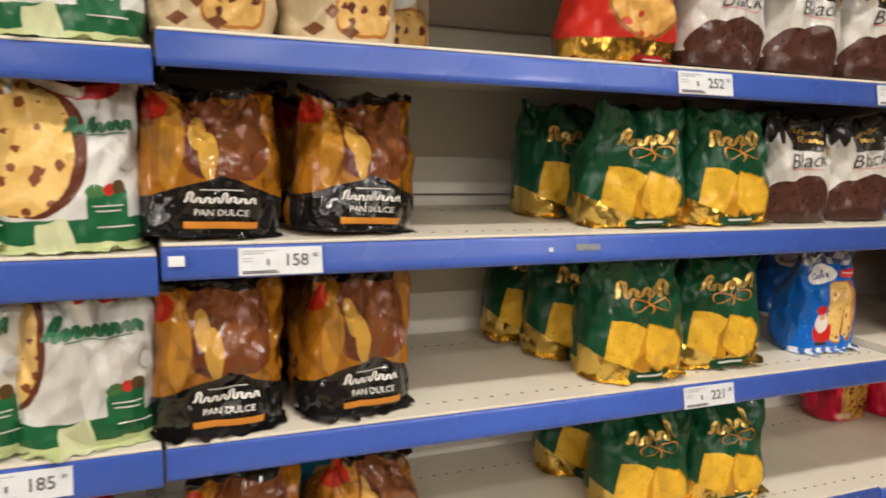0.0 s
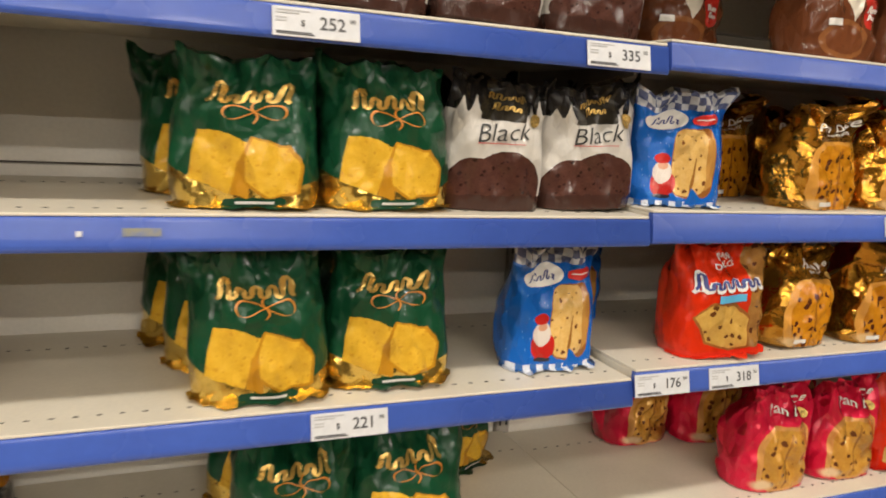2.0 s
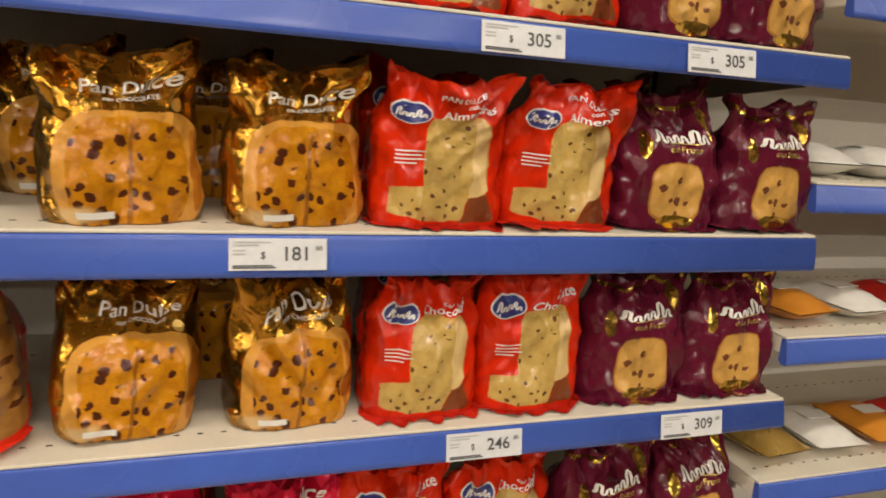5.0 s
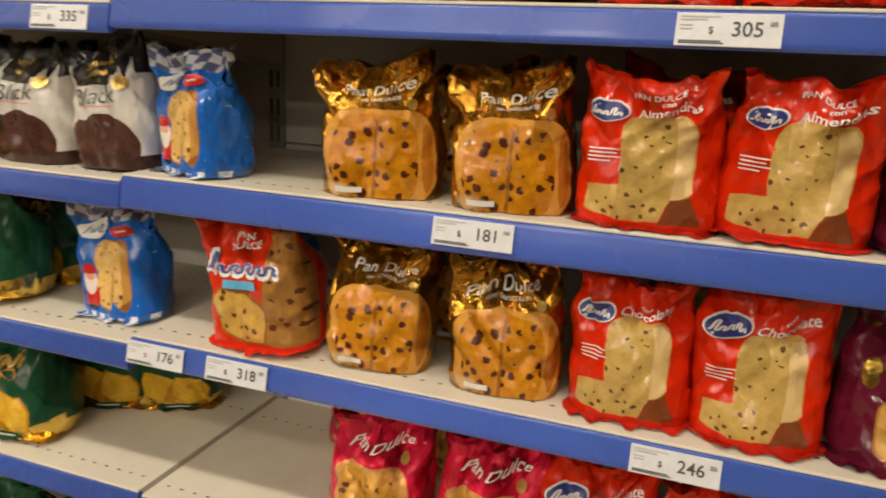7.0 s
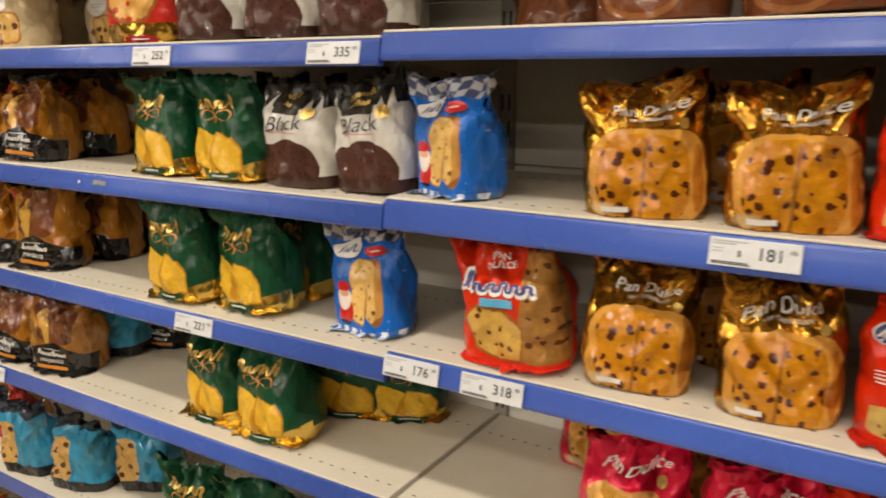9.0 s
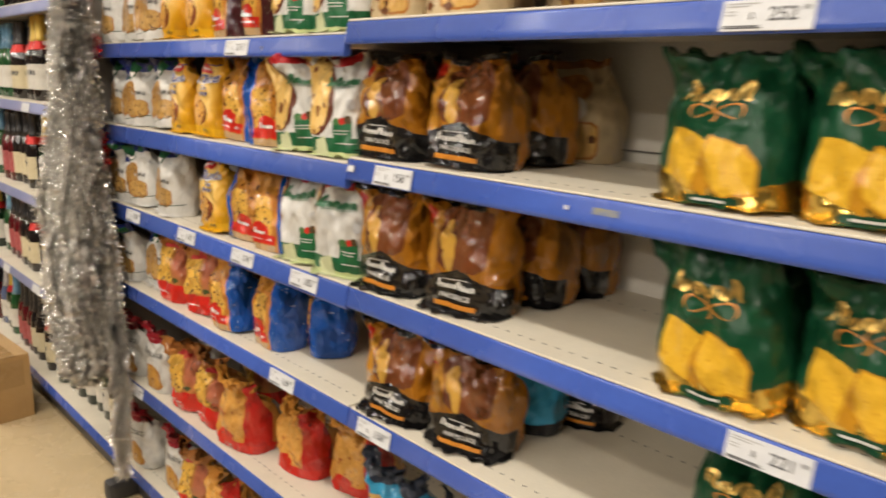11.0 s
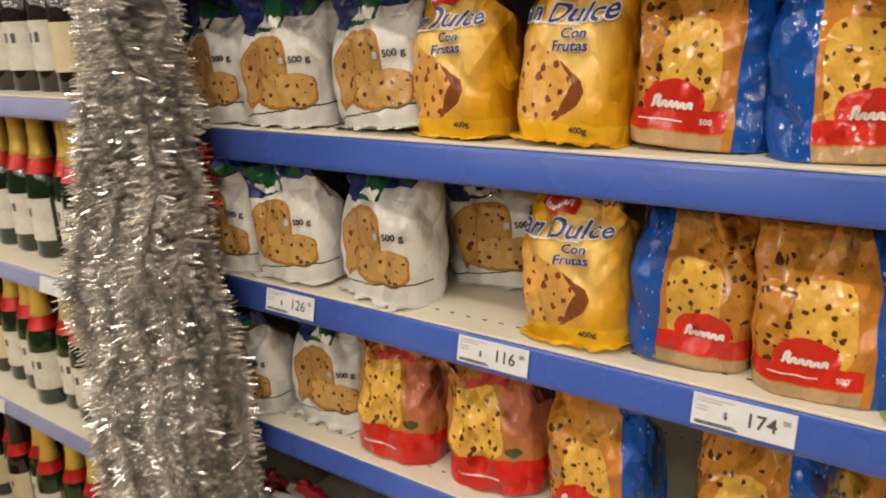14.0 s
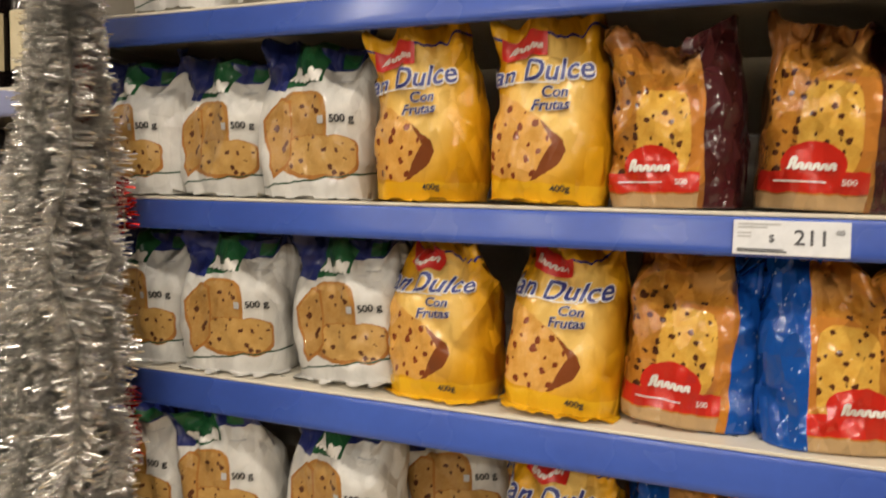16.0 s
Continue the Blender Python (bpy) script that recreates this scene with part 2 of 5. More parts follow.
def film(name, base, layers, rough=0.24, metal=0.0, wrinkle=0.55, alpha_sheen=0.35, wobble=0.05, fine=1.0):
    m, nt, b = mat_base(name)
    uvn = nd(nt, "ShaderNodeUVMap")
    uvn.uv_map = "print"
    uv = uvn.outputs[0]
    n = nd(nt, "ShaderNodeTexNoise")
    n.inputs["Scale"].default_value, n.inputs["Detail"].default_value = 4.0, 4
    link(nt, uv, n.inputs["Vector"])
    c = nd(nt, "ShaderNodeVectorMath", op="SUBTRACT")
    c.inputs[1].default_value = (0.5, 0.5, 0.5)
    link(nt, n.outputs["Color"], c.inputs[0])
    k = nd(nt, "ShaderNodeVectorMath", op="MULTIPLY")
    k.inputs[1].default_value = (2 * wobble, wobble, 0)
    link(nt, c.outputs[0], k.inputs[0])
    a = nd(nt, "ShaderNodeVectorMath", op="ADD")
    link(nt, uv, a.inputs[0])
    link(nt, k.outputs[0], a.inputs[1])
    xy = a.outputs[0]
    col = ramp(nt, noise_tex(nt, 30, 3), 0.3, 0.7, base, tuple(x * 0.82 for x in base))
    met = None
    for shape, p, paint in layers:
        mask = layer_mask(nt, xy, shape, p)
        foil = None
        if paint[0] == "cake":
            paint = crumb(nt, uv, *paint[1:])
        elif paint[0] == "foil":
            foil, paint = 0.85, paint[1]
        elif paint[0] == "check":
            ch = nd(nt, "ShaderNodeTexChecker")
            ch.inputs["Scale"].default_value = 9
            sc = nd(nt, "ShaderNodeVectorMath", op="MULTIPLY")
            sc.inputs[1].default_value = (0.8, 1.6, 0)
            link(nt, uv, sc.inputs[0])
            link(nt, sc.outputs[0], ch.inputs["Vector"])
            ch.inputs["Color1"].default_value, ch.inputs["Color2"].default_value = (*paint[1], 1), (*paint[2], 1)
            paint = ch.outputs["Color"]
        elif paint[0] == "specks":
            v = nd(nt, "ShaderNodeTexVoronoi")
            v.inputs["Scale"].default_value = 14
            link(nt, uv, v.inputs["Vector"])
            paint = mixc(nt, math_node(nt, "LESS_THAN", v.outputs["Distance"], 0.13), paint[1], paint[2])
        col = mixc(nt, mask, col, paint)
        if foil:
            met = mask if met is None else math_node(nt, "MAXIMUM", met, mask)
        elif met is not None:
            met = math_node(nt, "MULTIPLY", met, math_node(nt, "SUBTRACT", 1.0, mask))
    link(nt, col, b.inputs["Base Color"])
    b.inputs["Roughness"].default_value = rough
    if met is not None:
        link(nt, math_node(nt, "MULTIPLY", met, 0.95), b.inputs["Metallic"])
        link(nt, math_node(nt, "ADD", math_node(nt, "MULTIPLY", met, 0.2 - rough), rough), b.inputs["Roughness"])
    else:
        b.inputs["Metallic"].default_value = metal
    b.inputs["Coat Weight"].default_value, b.inputs["Coat Roughness"].default_value = alpha_sheen * 0.8, 0.045
    b.inputs["Coat IOR"].default_value = 1.55
    b.inputs["Specular IOR Level"].default_value = max(0.08, 0.3 - 0.3 * alpha_sheen)
    # creases of the film: flat facets that meet in sharp folds, stronger towards the loose top
    tc, info = nd(nt, "ShaderNodeTexCoord"), nd(nt, "ShaderNodeObjectInfo")
    shift = nd(nt, "ShaderNodeVectorMath", op="ADD")
    link(nt, tc.outputs["Object"], shift.inputs[0])
    link(nt, math_node(nt, "MULTIPLY", info.outputs["Random"], 7.0), shift.inputs[1])
    sep = nd(nt, "ShaderNodeSeparateXYZ")
    link(nt, uv, sep.inputs[0])
    loose = nd(nt, "ShaderNodeMapRange")
    loose.inputs["From Min"].default_value, loose.inputs["From Max"].default_value = 0.5, 0.85
    loose.inputs["To Min"].default_value, loose.inputs["To Max"].default_value = 0.75, 1.7
    link(nt, sep.outputs[1], loose.inputs["Value"])
    h = math_node(nt, "ADD", facets(nt, shift.outputs[0], 13.0, (1.0, 1.0, 0.6)), math_node(nt, "MULTIPLY", facets(nt, shift.outputs[0], 34.0, (1.0, 1.0, 0.45)), fine))
    h = math_node(nt, "ADD", h, math_node(nt, "MULTIPLY", facets(nt, shift.outputs[0], 80.0, (1.0, 1.0, 0.35)), fine))
    h = math_node(nt, "MULTIPLY", h, math_node(nt, "MULTIPLY", loose.outputs[0], wrinkle))
    h = math_node(nt, "ADD", h, math_node(nt, "MULTIPLY", noise_tex(nt, 28, 3, 0.5, shift.outputs[0]), 0.006 * wrinkle))
    bump(nt, b, h, 1.0, 1.0)
    link(nt, b.inputs["Normal"].links[0].from_socket, b.inputs["Coat Normal"])
    return m

# ---- mesh helpers ----


def part(name, bm, material, parent=None, label=""):
    me = bpy.data.meshes.new(name)
    bm.to_mesh(me)
    bm.free()
    for mt in (material if isinstance(material, (list, tuple)) else [material]):
        me.materials.append(mt)
    ob = new(name, me)
    if parent is not None:
        ob.parent = parent
    if label:
        tagged(ob, label)
    return ob


def mesh_obj(name, verts, faces, material, parent=None, smooth=False):
    me = bpy.data.meshes.new(name)
    me.from_pydata(verts, [], faces)
    me.materials.append(material)
    if smooth:
        me.polygons.foreach_set("use_smooth", [True] * len(me.polygons))
    ob = new(name, me)
    if parent is not None:
        ob.parent = parent
    return ob


def box_into(bm, x0, x1, y0, y1, z0, z1, bevel=0.0):
    r = bmesh.ops.create_cube(bm, size=1.0, matrix=Matrix.Translation(((x0 + x1) / 2, (y0 + y1) / 2, (z0 + z1) / 2)) @ Matrix.Diagonal((x1 - x0, y1 - y0, z1 - z0, 1)))
    if bevel:
        es = {e for v in r["verts"] for e in v.link_edges}
        bmesh.ops.bevel(bm, geom=list(es), offset=bevel, segments=2, affect="EDGES", profile=0.6)
    return r


def box(name, x0, x1, y0, y1, z0, z1, material, parent=None, bevel=0.0, label=""):
    bm = bmesh.new()
    box_into(bm, x0, x1, y0, y1, z0, z1, bevel)
    return part(name, bm, material, parent, label)


def empty(name, m=None):
    ob = new(name)
    ob.empty_display_size = 0.05
    if m is not None:
        ob.matrix_basis = m
    return ob


def extrude_profile(name, prof, x0, x1, material, parent=None, soft=0):
    """A profile in y, z (closed, in order) drawn out along x."""
    n = len(prof)
    vs = [(x, y, z) for x in (x0, x1) for y, z in prof]
    fs = [(i, (i + 1) % n, n + (i + 1) % n, n + i) for i in range(n)] + [tuple(range(n))[::-1], tuple(range(n, 2 * n))]
    ob = mesh_obj(name, vs, fs, material, parent)
    for poly in ob.data.polygons[1:soft]:
        poly.use_smooth = True
    return ob


def lathe(profile, segs=16):
    """Vertices and faces of a turned shape from (radius, height) pairs."""
    vs, fs = [], []
    for r, z in profile:
        vs += [(r * math.cos(2 * math.pi * i / segs), r * math.sin(2 * math.pi * i / segs), z) for i in range(segs)]
    for j in range(len(profile) - 1):
        for i in range(segs):
            k = (i + 1) % segs
            fs.append((j * segs + i, j * segs + k, (j + 1) * segs + k, (j + 1) * segs + i))
    fs.append(tuple(range(segs))[::-1])
    fs.append(tuple(range((len(profile) - 1) * segs, len(profile) * segs)))
    return vs, fs


TEXTS = {}


def text_shape(words, size, fat=0.012):
    """Vertices (x, y) and faces of words in the built-in font, centred."""
    key = (words, size, fat)
    if key not in TEXTS:
        cu = bpy.data.curves.new("words", "FONT")
        cu.body, cu.size, cu.align_x, cu.align_y, cu.resolution_u = words, size, "CENTER", "CENTER", 3
        cu.offset = size * fat
        ob = bpy.data.objects.new("words", cu)
        me = bpy.data.meshes.new_from_object(ob)
        slant = 0.0 if words.isupper() or words[0].isdigit() or words == "$" else 0.22
        TEXTS[key] = ([(v.co.x + slant * v.co.y, v.co.y) for v in me.vertices], [tuple(p.vertices) for p in me.polygons])
        bpy.data.meshes.remove(me)
        bpy.data.objects.remove(ob)
        bpy.data.curves.remove(cu)
    return TEXTS[key]

# ---- structure ----
X_END, BAY, DEPTH = -1.31, 1.25, 0.40
EDGES = (X_END, 0.0, 1.25, 2.5)
tagged(box("floor", -10, 7, -8.0, 3.0, -0.1, 0.0, FLOOR), "beige polished vinyl supermarket floor with faint stains", "floor", kind="structure")
tagged(box("ceiling", -10, 7, -8.0, 3.0, CEILING, CEILING + 0.1, PLASTER), "plain white plaster ceiling above the aisle", "ceiling", kind="structure")
tagged(box("wall_south", -10, 7, -8.1, -8.0, 0, CEILING, BACKDROP), "plain dim wall behind the aisle", "wall", kind="structure")
tagged(box("wall_north", -10, 7, 3.0, 3.1, 0, CEILING, BACKDROP), "plain dim wall behind the shelving", "wall", kind="structure")
tagged(box("wall_west", -10.1, -10, -8.0, 3.0, 0, CEILING, BACKDROP), "plain dim wall at the far end of the aisle", "wall", kind="structure")
tagged(box("wall_east", 7, 7.1, -8.0, 3.0, 0, CEILING, BACKDROP), "plain dim wall closing the aisle", "wall", kind="structure")

# unseen low wall, added to keep the bright floor out of the film's reflections
tagged(box("wall_aisle", -9, 6, -2.75, -2.6, 0, 1.7, BACKDROP), "unseen dark wall added across the aisle to block bright reflections", "wall", kind="structure")


def lamp_fixture(x, y, half=0.65):
    root = tagged(empty("ceiling_light", pose(x, y, CEILING)), "white fluorescent fixture on the ceiling above the aisle", "ceiling light", "aisle lights")
    prof = [(-0.12, 0.0), (-0.09, -0.05), (0.09, -0.05), (0.12, 0.0)]
    extrude_profile("housing", prof, -half, half, STEEL, root)
    for dy in (-0.05, 0.05):
        vs, fs = lathe([(0.013, 0.03 - half), (0.013, half - 0.03)], 10)
        mesh_obj("tube", [(z, vx + dy, vy - 0.066) for vx, vy, z in vs], fs, WHITE_INK, root, True)
    return root


for lx, ly in LAMPS:
    lamp_fixture(lx, ly)
for lx, ly, half in FAR_LAMPS:
    lamp_fixture(lx, ly, half)

# ---- shelving ----
RAIL_PROF = [(0.004, -0.0045), (-0.0045, -0.0045), (-0.0056, -0.006), (-0.0064, -0.010), (-0.0081, -0.018), (-0.0098, -0.026), (-0.0115, -0.034), (-0.0116, -0.0395), (-0.0094, -0.0425), (-0.002, -0.0425), (0.004, -0.038)]


def gondola_bay(x0, x1, height, label, backs=0.3):
    root = tagged(empty("gondola_bay", pose(x0, 0, 0)), label, "shelving", "shelving bays")
    w = x1 - x0
    for x in [0.0] + ([w] if abs(x1 - 2.5) < 0.01 else []):
        post = box("upright", x - 0.014, x + 0.014, DEPTH - 0.012, DEPTH + 0.03, 0, height, STEEL, root, 0.002)
        bm = bmesh.new()
        for k in range(int((height - 0.2) / 0.05)):
            z = 0.15 + 0.05 * k
            for dx in (-0.007, 0.007):
                box_into(bm, x + dx - 0.0022, x + dx + 0.0022, DEPTH - 0.0128, DEPTH - 0.0122, z, z + 0.03)
        slots = part("slot_strip", bm, DARK, post)
        slots["kind"] = "stuff"
    z = 0.08
    while z < height - 0.02:
        top = min(z + backs, height)
        box("back_panel", 0.015, w - 0.015, DEPTH, DEPTH + 0.02, z, top - 0.004, BACK, root, 0.0015)
        z = top
    box("plinth", 0.002, w - 0.002, 0.035, 0.06, 0, 0.10, FOOT, root, 0.003)
    return root


def shelf(x0, x1, z, rail=RAIL, front=0.0, label="cream enamel shelf with a blue price rail along its edge", holes=True, drop=0.0, depth=DEPTH):
    root = tagged(empty("shelf", pose(x0, front, z)), label, "shelf", "gondola shelves")
    w = x1 - x0
    bm = bmesh.new()
    box_into(bm, 0.003, w - 0.003, -0.0045, depth - 0.014 - front, -0.004, 0, 0.0015)
    box_into(bm, 0.003, w - 0.003, 0.0055, depth - 0.014 - front, -0.028, -0.0042, 0.002)
    part("deck", bm, SHELF, root)
    extrude_profile("price_rail", [(y, zz + (0 if zz > -0.03 else -drop)) for y, zz in RAIL_PROF], 0.002, w - 0.002, rail, root, 7)
    if holes:
        bm = bmesh.new()
        for row in (0.032, 0.30):
            for k in range(int(w / 0.025) - 1):
                x = 0.025 + 0.025 * k
                box_into(bm, x - 0.003, x + 0.003, row - 0.0012, row + 0.0012, 0.0002, 0.0006)
        part("perforated_edge", bm, DARK, root)["kind"] = "stuff"
    for x in (0.012, w - 0.012):
        vs = [(x + dx, y, zz) for dx in (-0.002, 0.002) for y, zz in ((0.05, -0.03), (depth - 0.015 - front, -0.03), (depth - 0.015 - front, -0.085), (0.05, -0.042))]
        mesh_obj("bracket", vs, [(0, 1, 2, 3), (7, 6, 5, 4), (0, 4, 5, 1), (1, 5, 6, 2), (2, 6, 7, 3), (3, 7, 4, 0)], STEEL, root)
    return root


bays = []
for k in range(3):
    bays.append(gondola_bay(EDGES[k], EDGES[k + 1], 2.05, "cream enamel gondola bay with slotted uprights and back panels", 0.305))
gondola_bay(2.5, 3.75, 2.05, "cream enamel gondola bay beside the cake shelves", 0.305)
LEVELS = {
    "A": (1.738, 1.499, 1.269, 1.037, 0.79, 0.475, 0.15),
    "B": (1.735, 1.520, 1.280, 1.037, 0.79, 0.49, 0.15),
    "C": (1.745, 1.527, 1.289, 1.050, 0.785, 0.50, 0.15),
}
for k, bay in enumerate("ABC"):
    for j, z in enumerate(LEVELS[bay]):
        shelf(EDGES[k], EDGES[k + 1], z, drop=0.006 if (bay, j) in (("A", 2), ("C", 2), ("A", 3)) else 0.0)
for z in (1.62, 1.36, 1.135, 0.905, 0.6, 0.3):
    shelf(2.5, 3.75, z, RAIL, 0.02, "cream enamel shelf with a short blue price rail", drop=0.0)

# end panel that carries the tinsel
box("end_panel", -0.03, -0.004, 0.0, 0.43, 0.0, 2.05, STEEL, bays[0], 0.003, "grey metal end panel")
bm = bmesh.new()
box_into(bm, -0.03, 0.03, -0.06, 0.06, 0, 0.07, 0.02)
tagged(part("corner_foot", bm, FOOT), "black plastic corner foot of the shelving", "shelf foot").matrix_basis = pose(X_END - 0.01, -0.005, 0)

# ---- bags ----


def smooth(a, b, x):
    t = min(1.0, max(0.0, (x - a) / (b - a)))
    return t * t * (3 - 2 * t)


def fold_height(q):
    """Height of creased film at a point counted in folds: rounded between sharp valleys."""
    return 1.9 * abs(noise.noise(q)) - 0.42


class BagShape:
    def __init__(self, w, h, d, seed, crumple=1.0, shoulder=0.55, top=0.95):
        self.w, self.h, self.d, self.seed = 0.955 * w, h, d, seed * 7.31
        self.crumple, self.shoulder = crumple, shoulder
        r = random.Random(seed * 13 + 5)
        self.top, self.shear = top + r.uniform(-0.09, 0.03), r.uniform(-0.014, 0.014)
        self.bias = r.uniform(0.45, 0.85)
        self.lean, self.twist, self.fold, self.ear = r.uniform(-0.010, 0.018), r.uniform(-0.016, 0.016), r.uniform(0.8, 1.8), r.uniform(-1, 1)

    def at(self, s, v, side=-1, lift=0.0):
        s = max(-1.0, min(1.0, s))
        n = 2.15 + 0.75 * (1 - smooth(self.shoulder - 0.15, 1, v))
        wp = 0.965 + 0.035 * smooth(0, 0.10, v) - (1 - self.top) * smooth(self.shoulder, 1, v) - 0.05 * smooth(0.25, 0.85, v) + 0.05 * smooth(0.85, 1, v)
        dp = 0.92 + 0.08 * smooth(0, 0.10, v) - 0.93 * smooth(self.shoulder - 0.12, 1.0, v) ** 1.1
        x = self.w / 2 * wp * s
        y = side * self.d / 2 * max(dp, 0.03) * (1 - abs(s) ** n) ** (1 / n)
        y -= self.d / 2 * (1 - max(dp, 0.03)) * self.bias
        z = self.h * v
        t = smooth(0.55, 1.0, v)
        q = Vector(((x + 0.35 * z * self.fold) * 19 + self.seed, side * 4.0, z * 8.5 + 0.3 * self.seed))
        q2 = Vector(((x - 0.5 * z) * 30 - self.seed, side * 5.0, z * 17 + self.seed))
        f1, f2 = fold_height(q), -fold_height(q2)
        low = 0.45 + 0.55 * smooth(0.02, 0.2, v)
        disp = self.crumple * low * ((0.0070 + 0.020 * t) * f1 + (0.0034 + 0.007 * t) * f2)
        ln = math.hypot(0.55 * s, 1.0)
        x += 0.55 * s / ln * (disp + lift)
        y += side / ln * (disp + lift)
        # loose top: waves, raised corners, seal tipping over
        x += t * self.shear + 0.010 * t * noise.noise(Vector((s * 0.8, self.seed, v * 3)))
        y += t * (self.lean + self.twist * s + 0.008 * self.fold * math.sin(5.5 * s + self.seed))
        z += t * (0.016 * abs(s) ** 3 * (1 + 0.7 * self.ear * (1 if s > 0 else -1)) - 0.008 + 0.016 * noise.noise(Vector((s * 1.7, self.seed, 0.3))) + 0.008 * noise.noise(Vector((s * 6, self.seed, 4.3))))
        return (x, y, max(z, 0.0))


def bag_body(shape, material, parent, nu=48, nv=58):
    verts, uvs, faces = [], [], []
    ss = [math.sin(math.pi / 2 * (2 * i / nu - 1)) for i in range(nu + 1)]
    for j in range(nv + 1):
        v = j / nv
        for i in range(nu + 1):
            verts.append(shape.at(ss[i], v, -1))
            uvs.append((ss[i], v))
        for i in range(nu - 1, 0, -1):
            verts.append(shape.at(ss[i], v, 1))
            uvs.append((6 - ss[i], v))
    ring = 2 * nu
    for j in range(nv):
        for i in range(ring):
            k = (i + 1) % ring
            faces.append((j * ring + i, j * ring + k, (j + 1) * ring + k, (j + 1) * ring + i))
    faces.append(tuple(range(ring))[::-1])
    me = bpy.data.meshes.new("film")
    me.from_pydata(verts, [], faces)
    me.materials.append(material)
    layer = me.uv_layers.new(name="print")
    for poly in me.polygons:
        back = any(uvs[v][0] > 2 for v in poly.vertices)
        for li, vi in zip(poly.loop_indices, poly.vertices):
            u, v = uvs[vi]
            layer.data[li].uv = (u if not back or u > 2 else 6 - u, v)
    me.polygons.foreach_set("use_smooth", [True] * len(me.polygons))
    ob = new("film", me)
    ob.parent = parent
    return ob


def sheet(name, shape, grid, uv_v, material, parent):
    """A thin strip of film given as rows of points across the bag."""
    n = len(grid[0])
    verts = [p for line in grid for p in line]
    faces = [(j * n + i, j * n + i + 1, (j + 1) * n + i + 1, (j + 1) * n + i) for j in range(len(grid) - 1) for i in range(n - 1)]
    ob = mesh_obj(name, verts, faces, material, parent, True)
    layer = ob.data.uv_layers.new(name="print")
    for lp in ob.data.loops:
        layer.data[lp.index].uv = (2 * (lp.vertex_index % n) / (n - 1) - 1, uv_v)
    return ob


def top_seal(shape, material, parent):
    """The crimped seam along the top, tipping forwards or back."""
    r = random.Random(int(shape.seed * 100))
    way, tall = r.choice((-1, 1, 1)), r.uniform(0.010, 0.017)
    grid = []
    for j in range(4):
        line = []
        for i in range(25):
            s = i / 12 - 1
            x, y, z = shape.at(s * 0.99, 0.995, -1)
            f = j / 3
            wave = noise.noise(Vector((s * 2.2, shape.seed, 1.0)))
            line.append((x * (1 + 0.03 * f), y + way * tall * f * (0.75 + 0.5 * wave) + 0.0012 * f * math.sin(40 * s), z + tall * f * (0.35 + 0.5 * wave)))
        grid.append(line)
    return sheet("top_seal", shape, grid, 0.98, material, parent)


def base_flap(shape, material, parent):
    """The crumpled seam that sticks out round the foot of the bag."""
    grid = []
    for j in range(4):
        line = []
        for i in range(33):
            s = i / 16 - 1
            x, y, z = shape.at(s, 0.012, -1)
            f = j / 3
            wave = abs(noise.noise(Vector((s * 3.3, shape.seed, 2.0))))
            out = 0.006 + 0.030 * wave
            line.append((x * (1 + 0.09 * f), y - out * f, max(0.0008, z + f * (0.010 * noise.noise(Vector((s * 5.1, shape.seed, 6.0))) - 0.001))))
        grid.append(line)
    return sheet("base_flap", shape, grid, 0.02, material, parent)


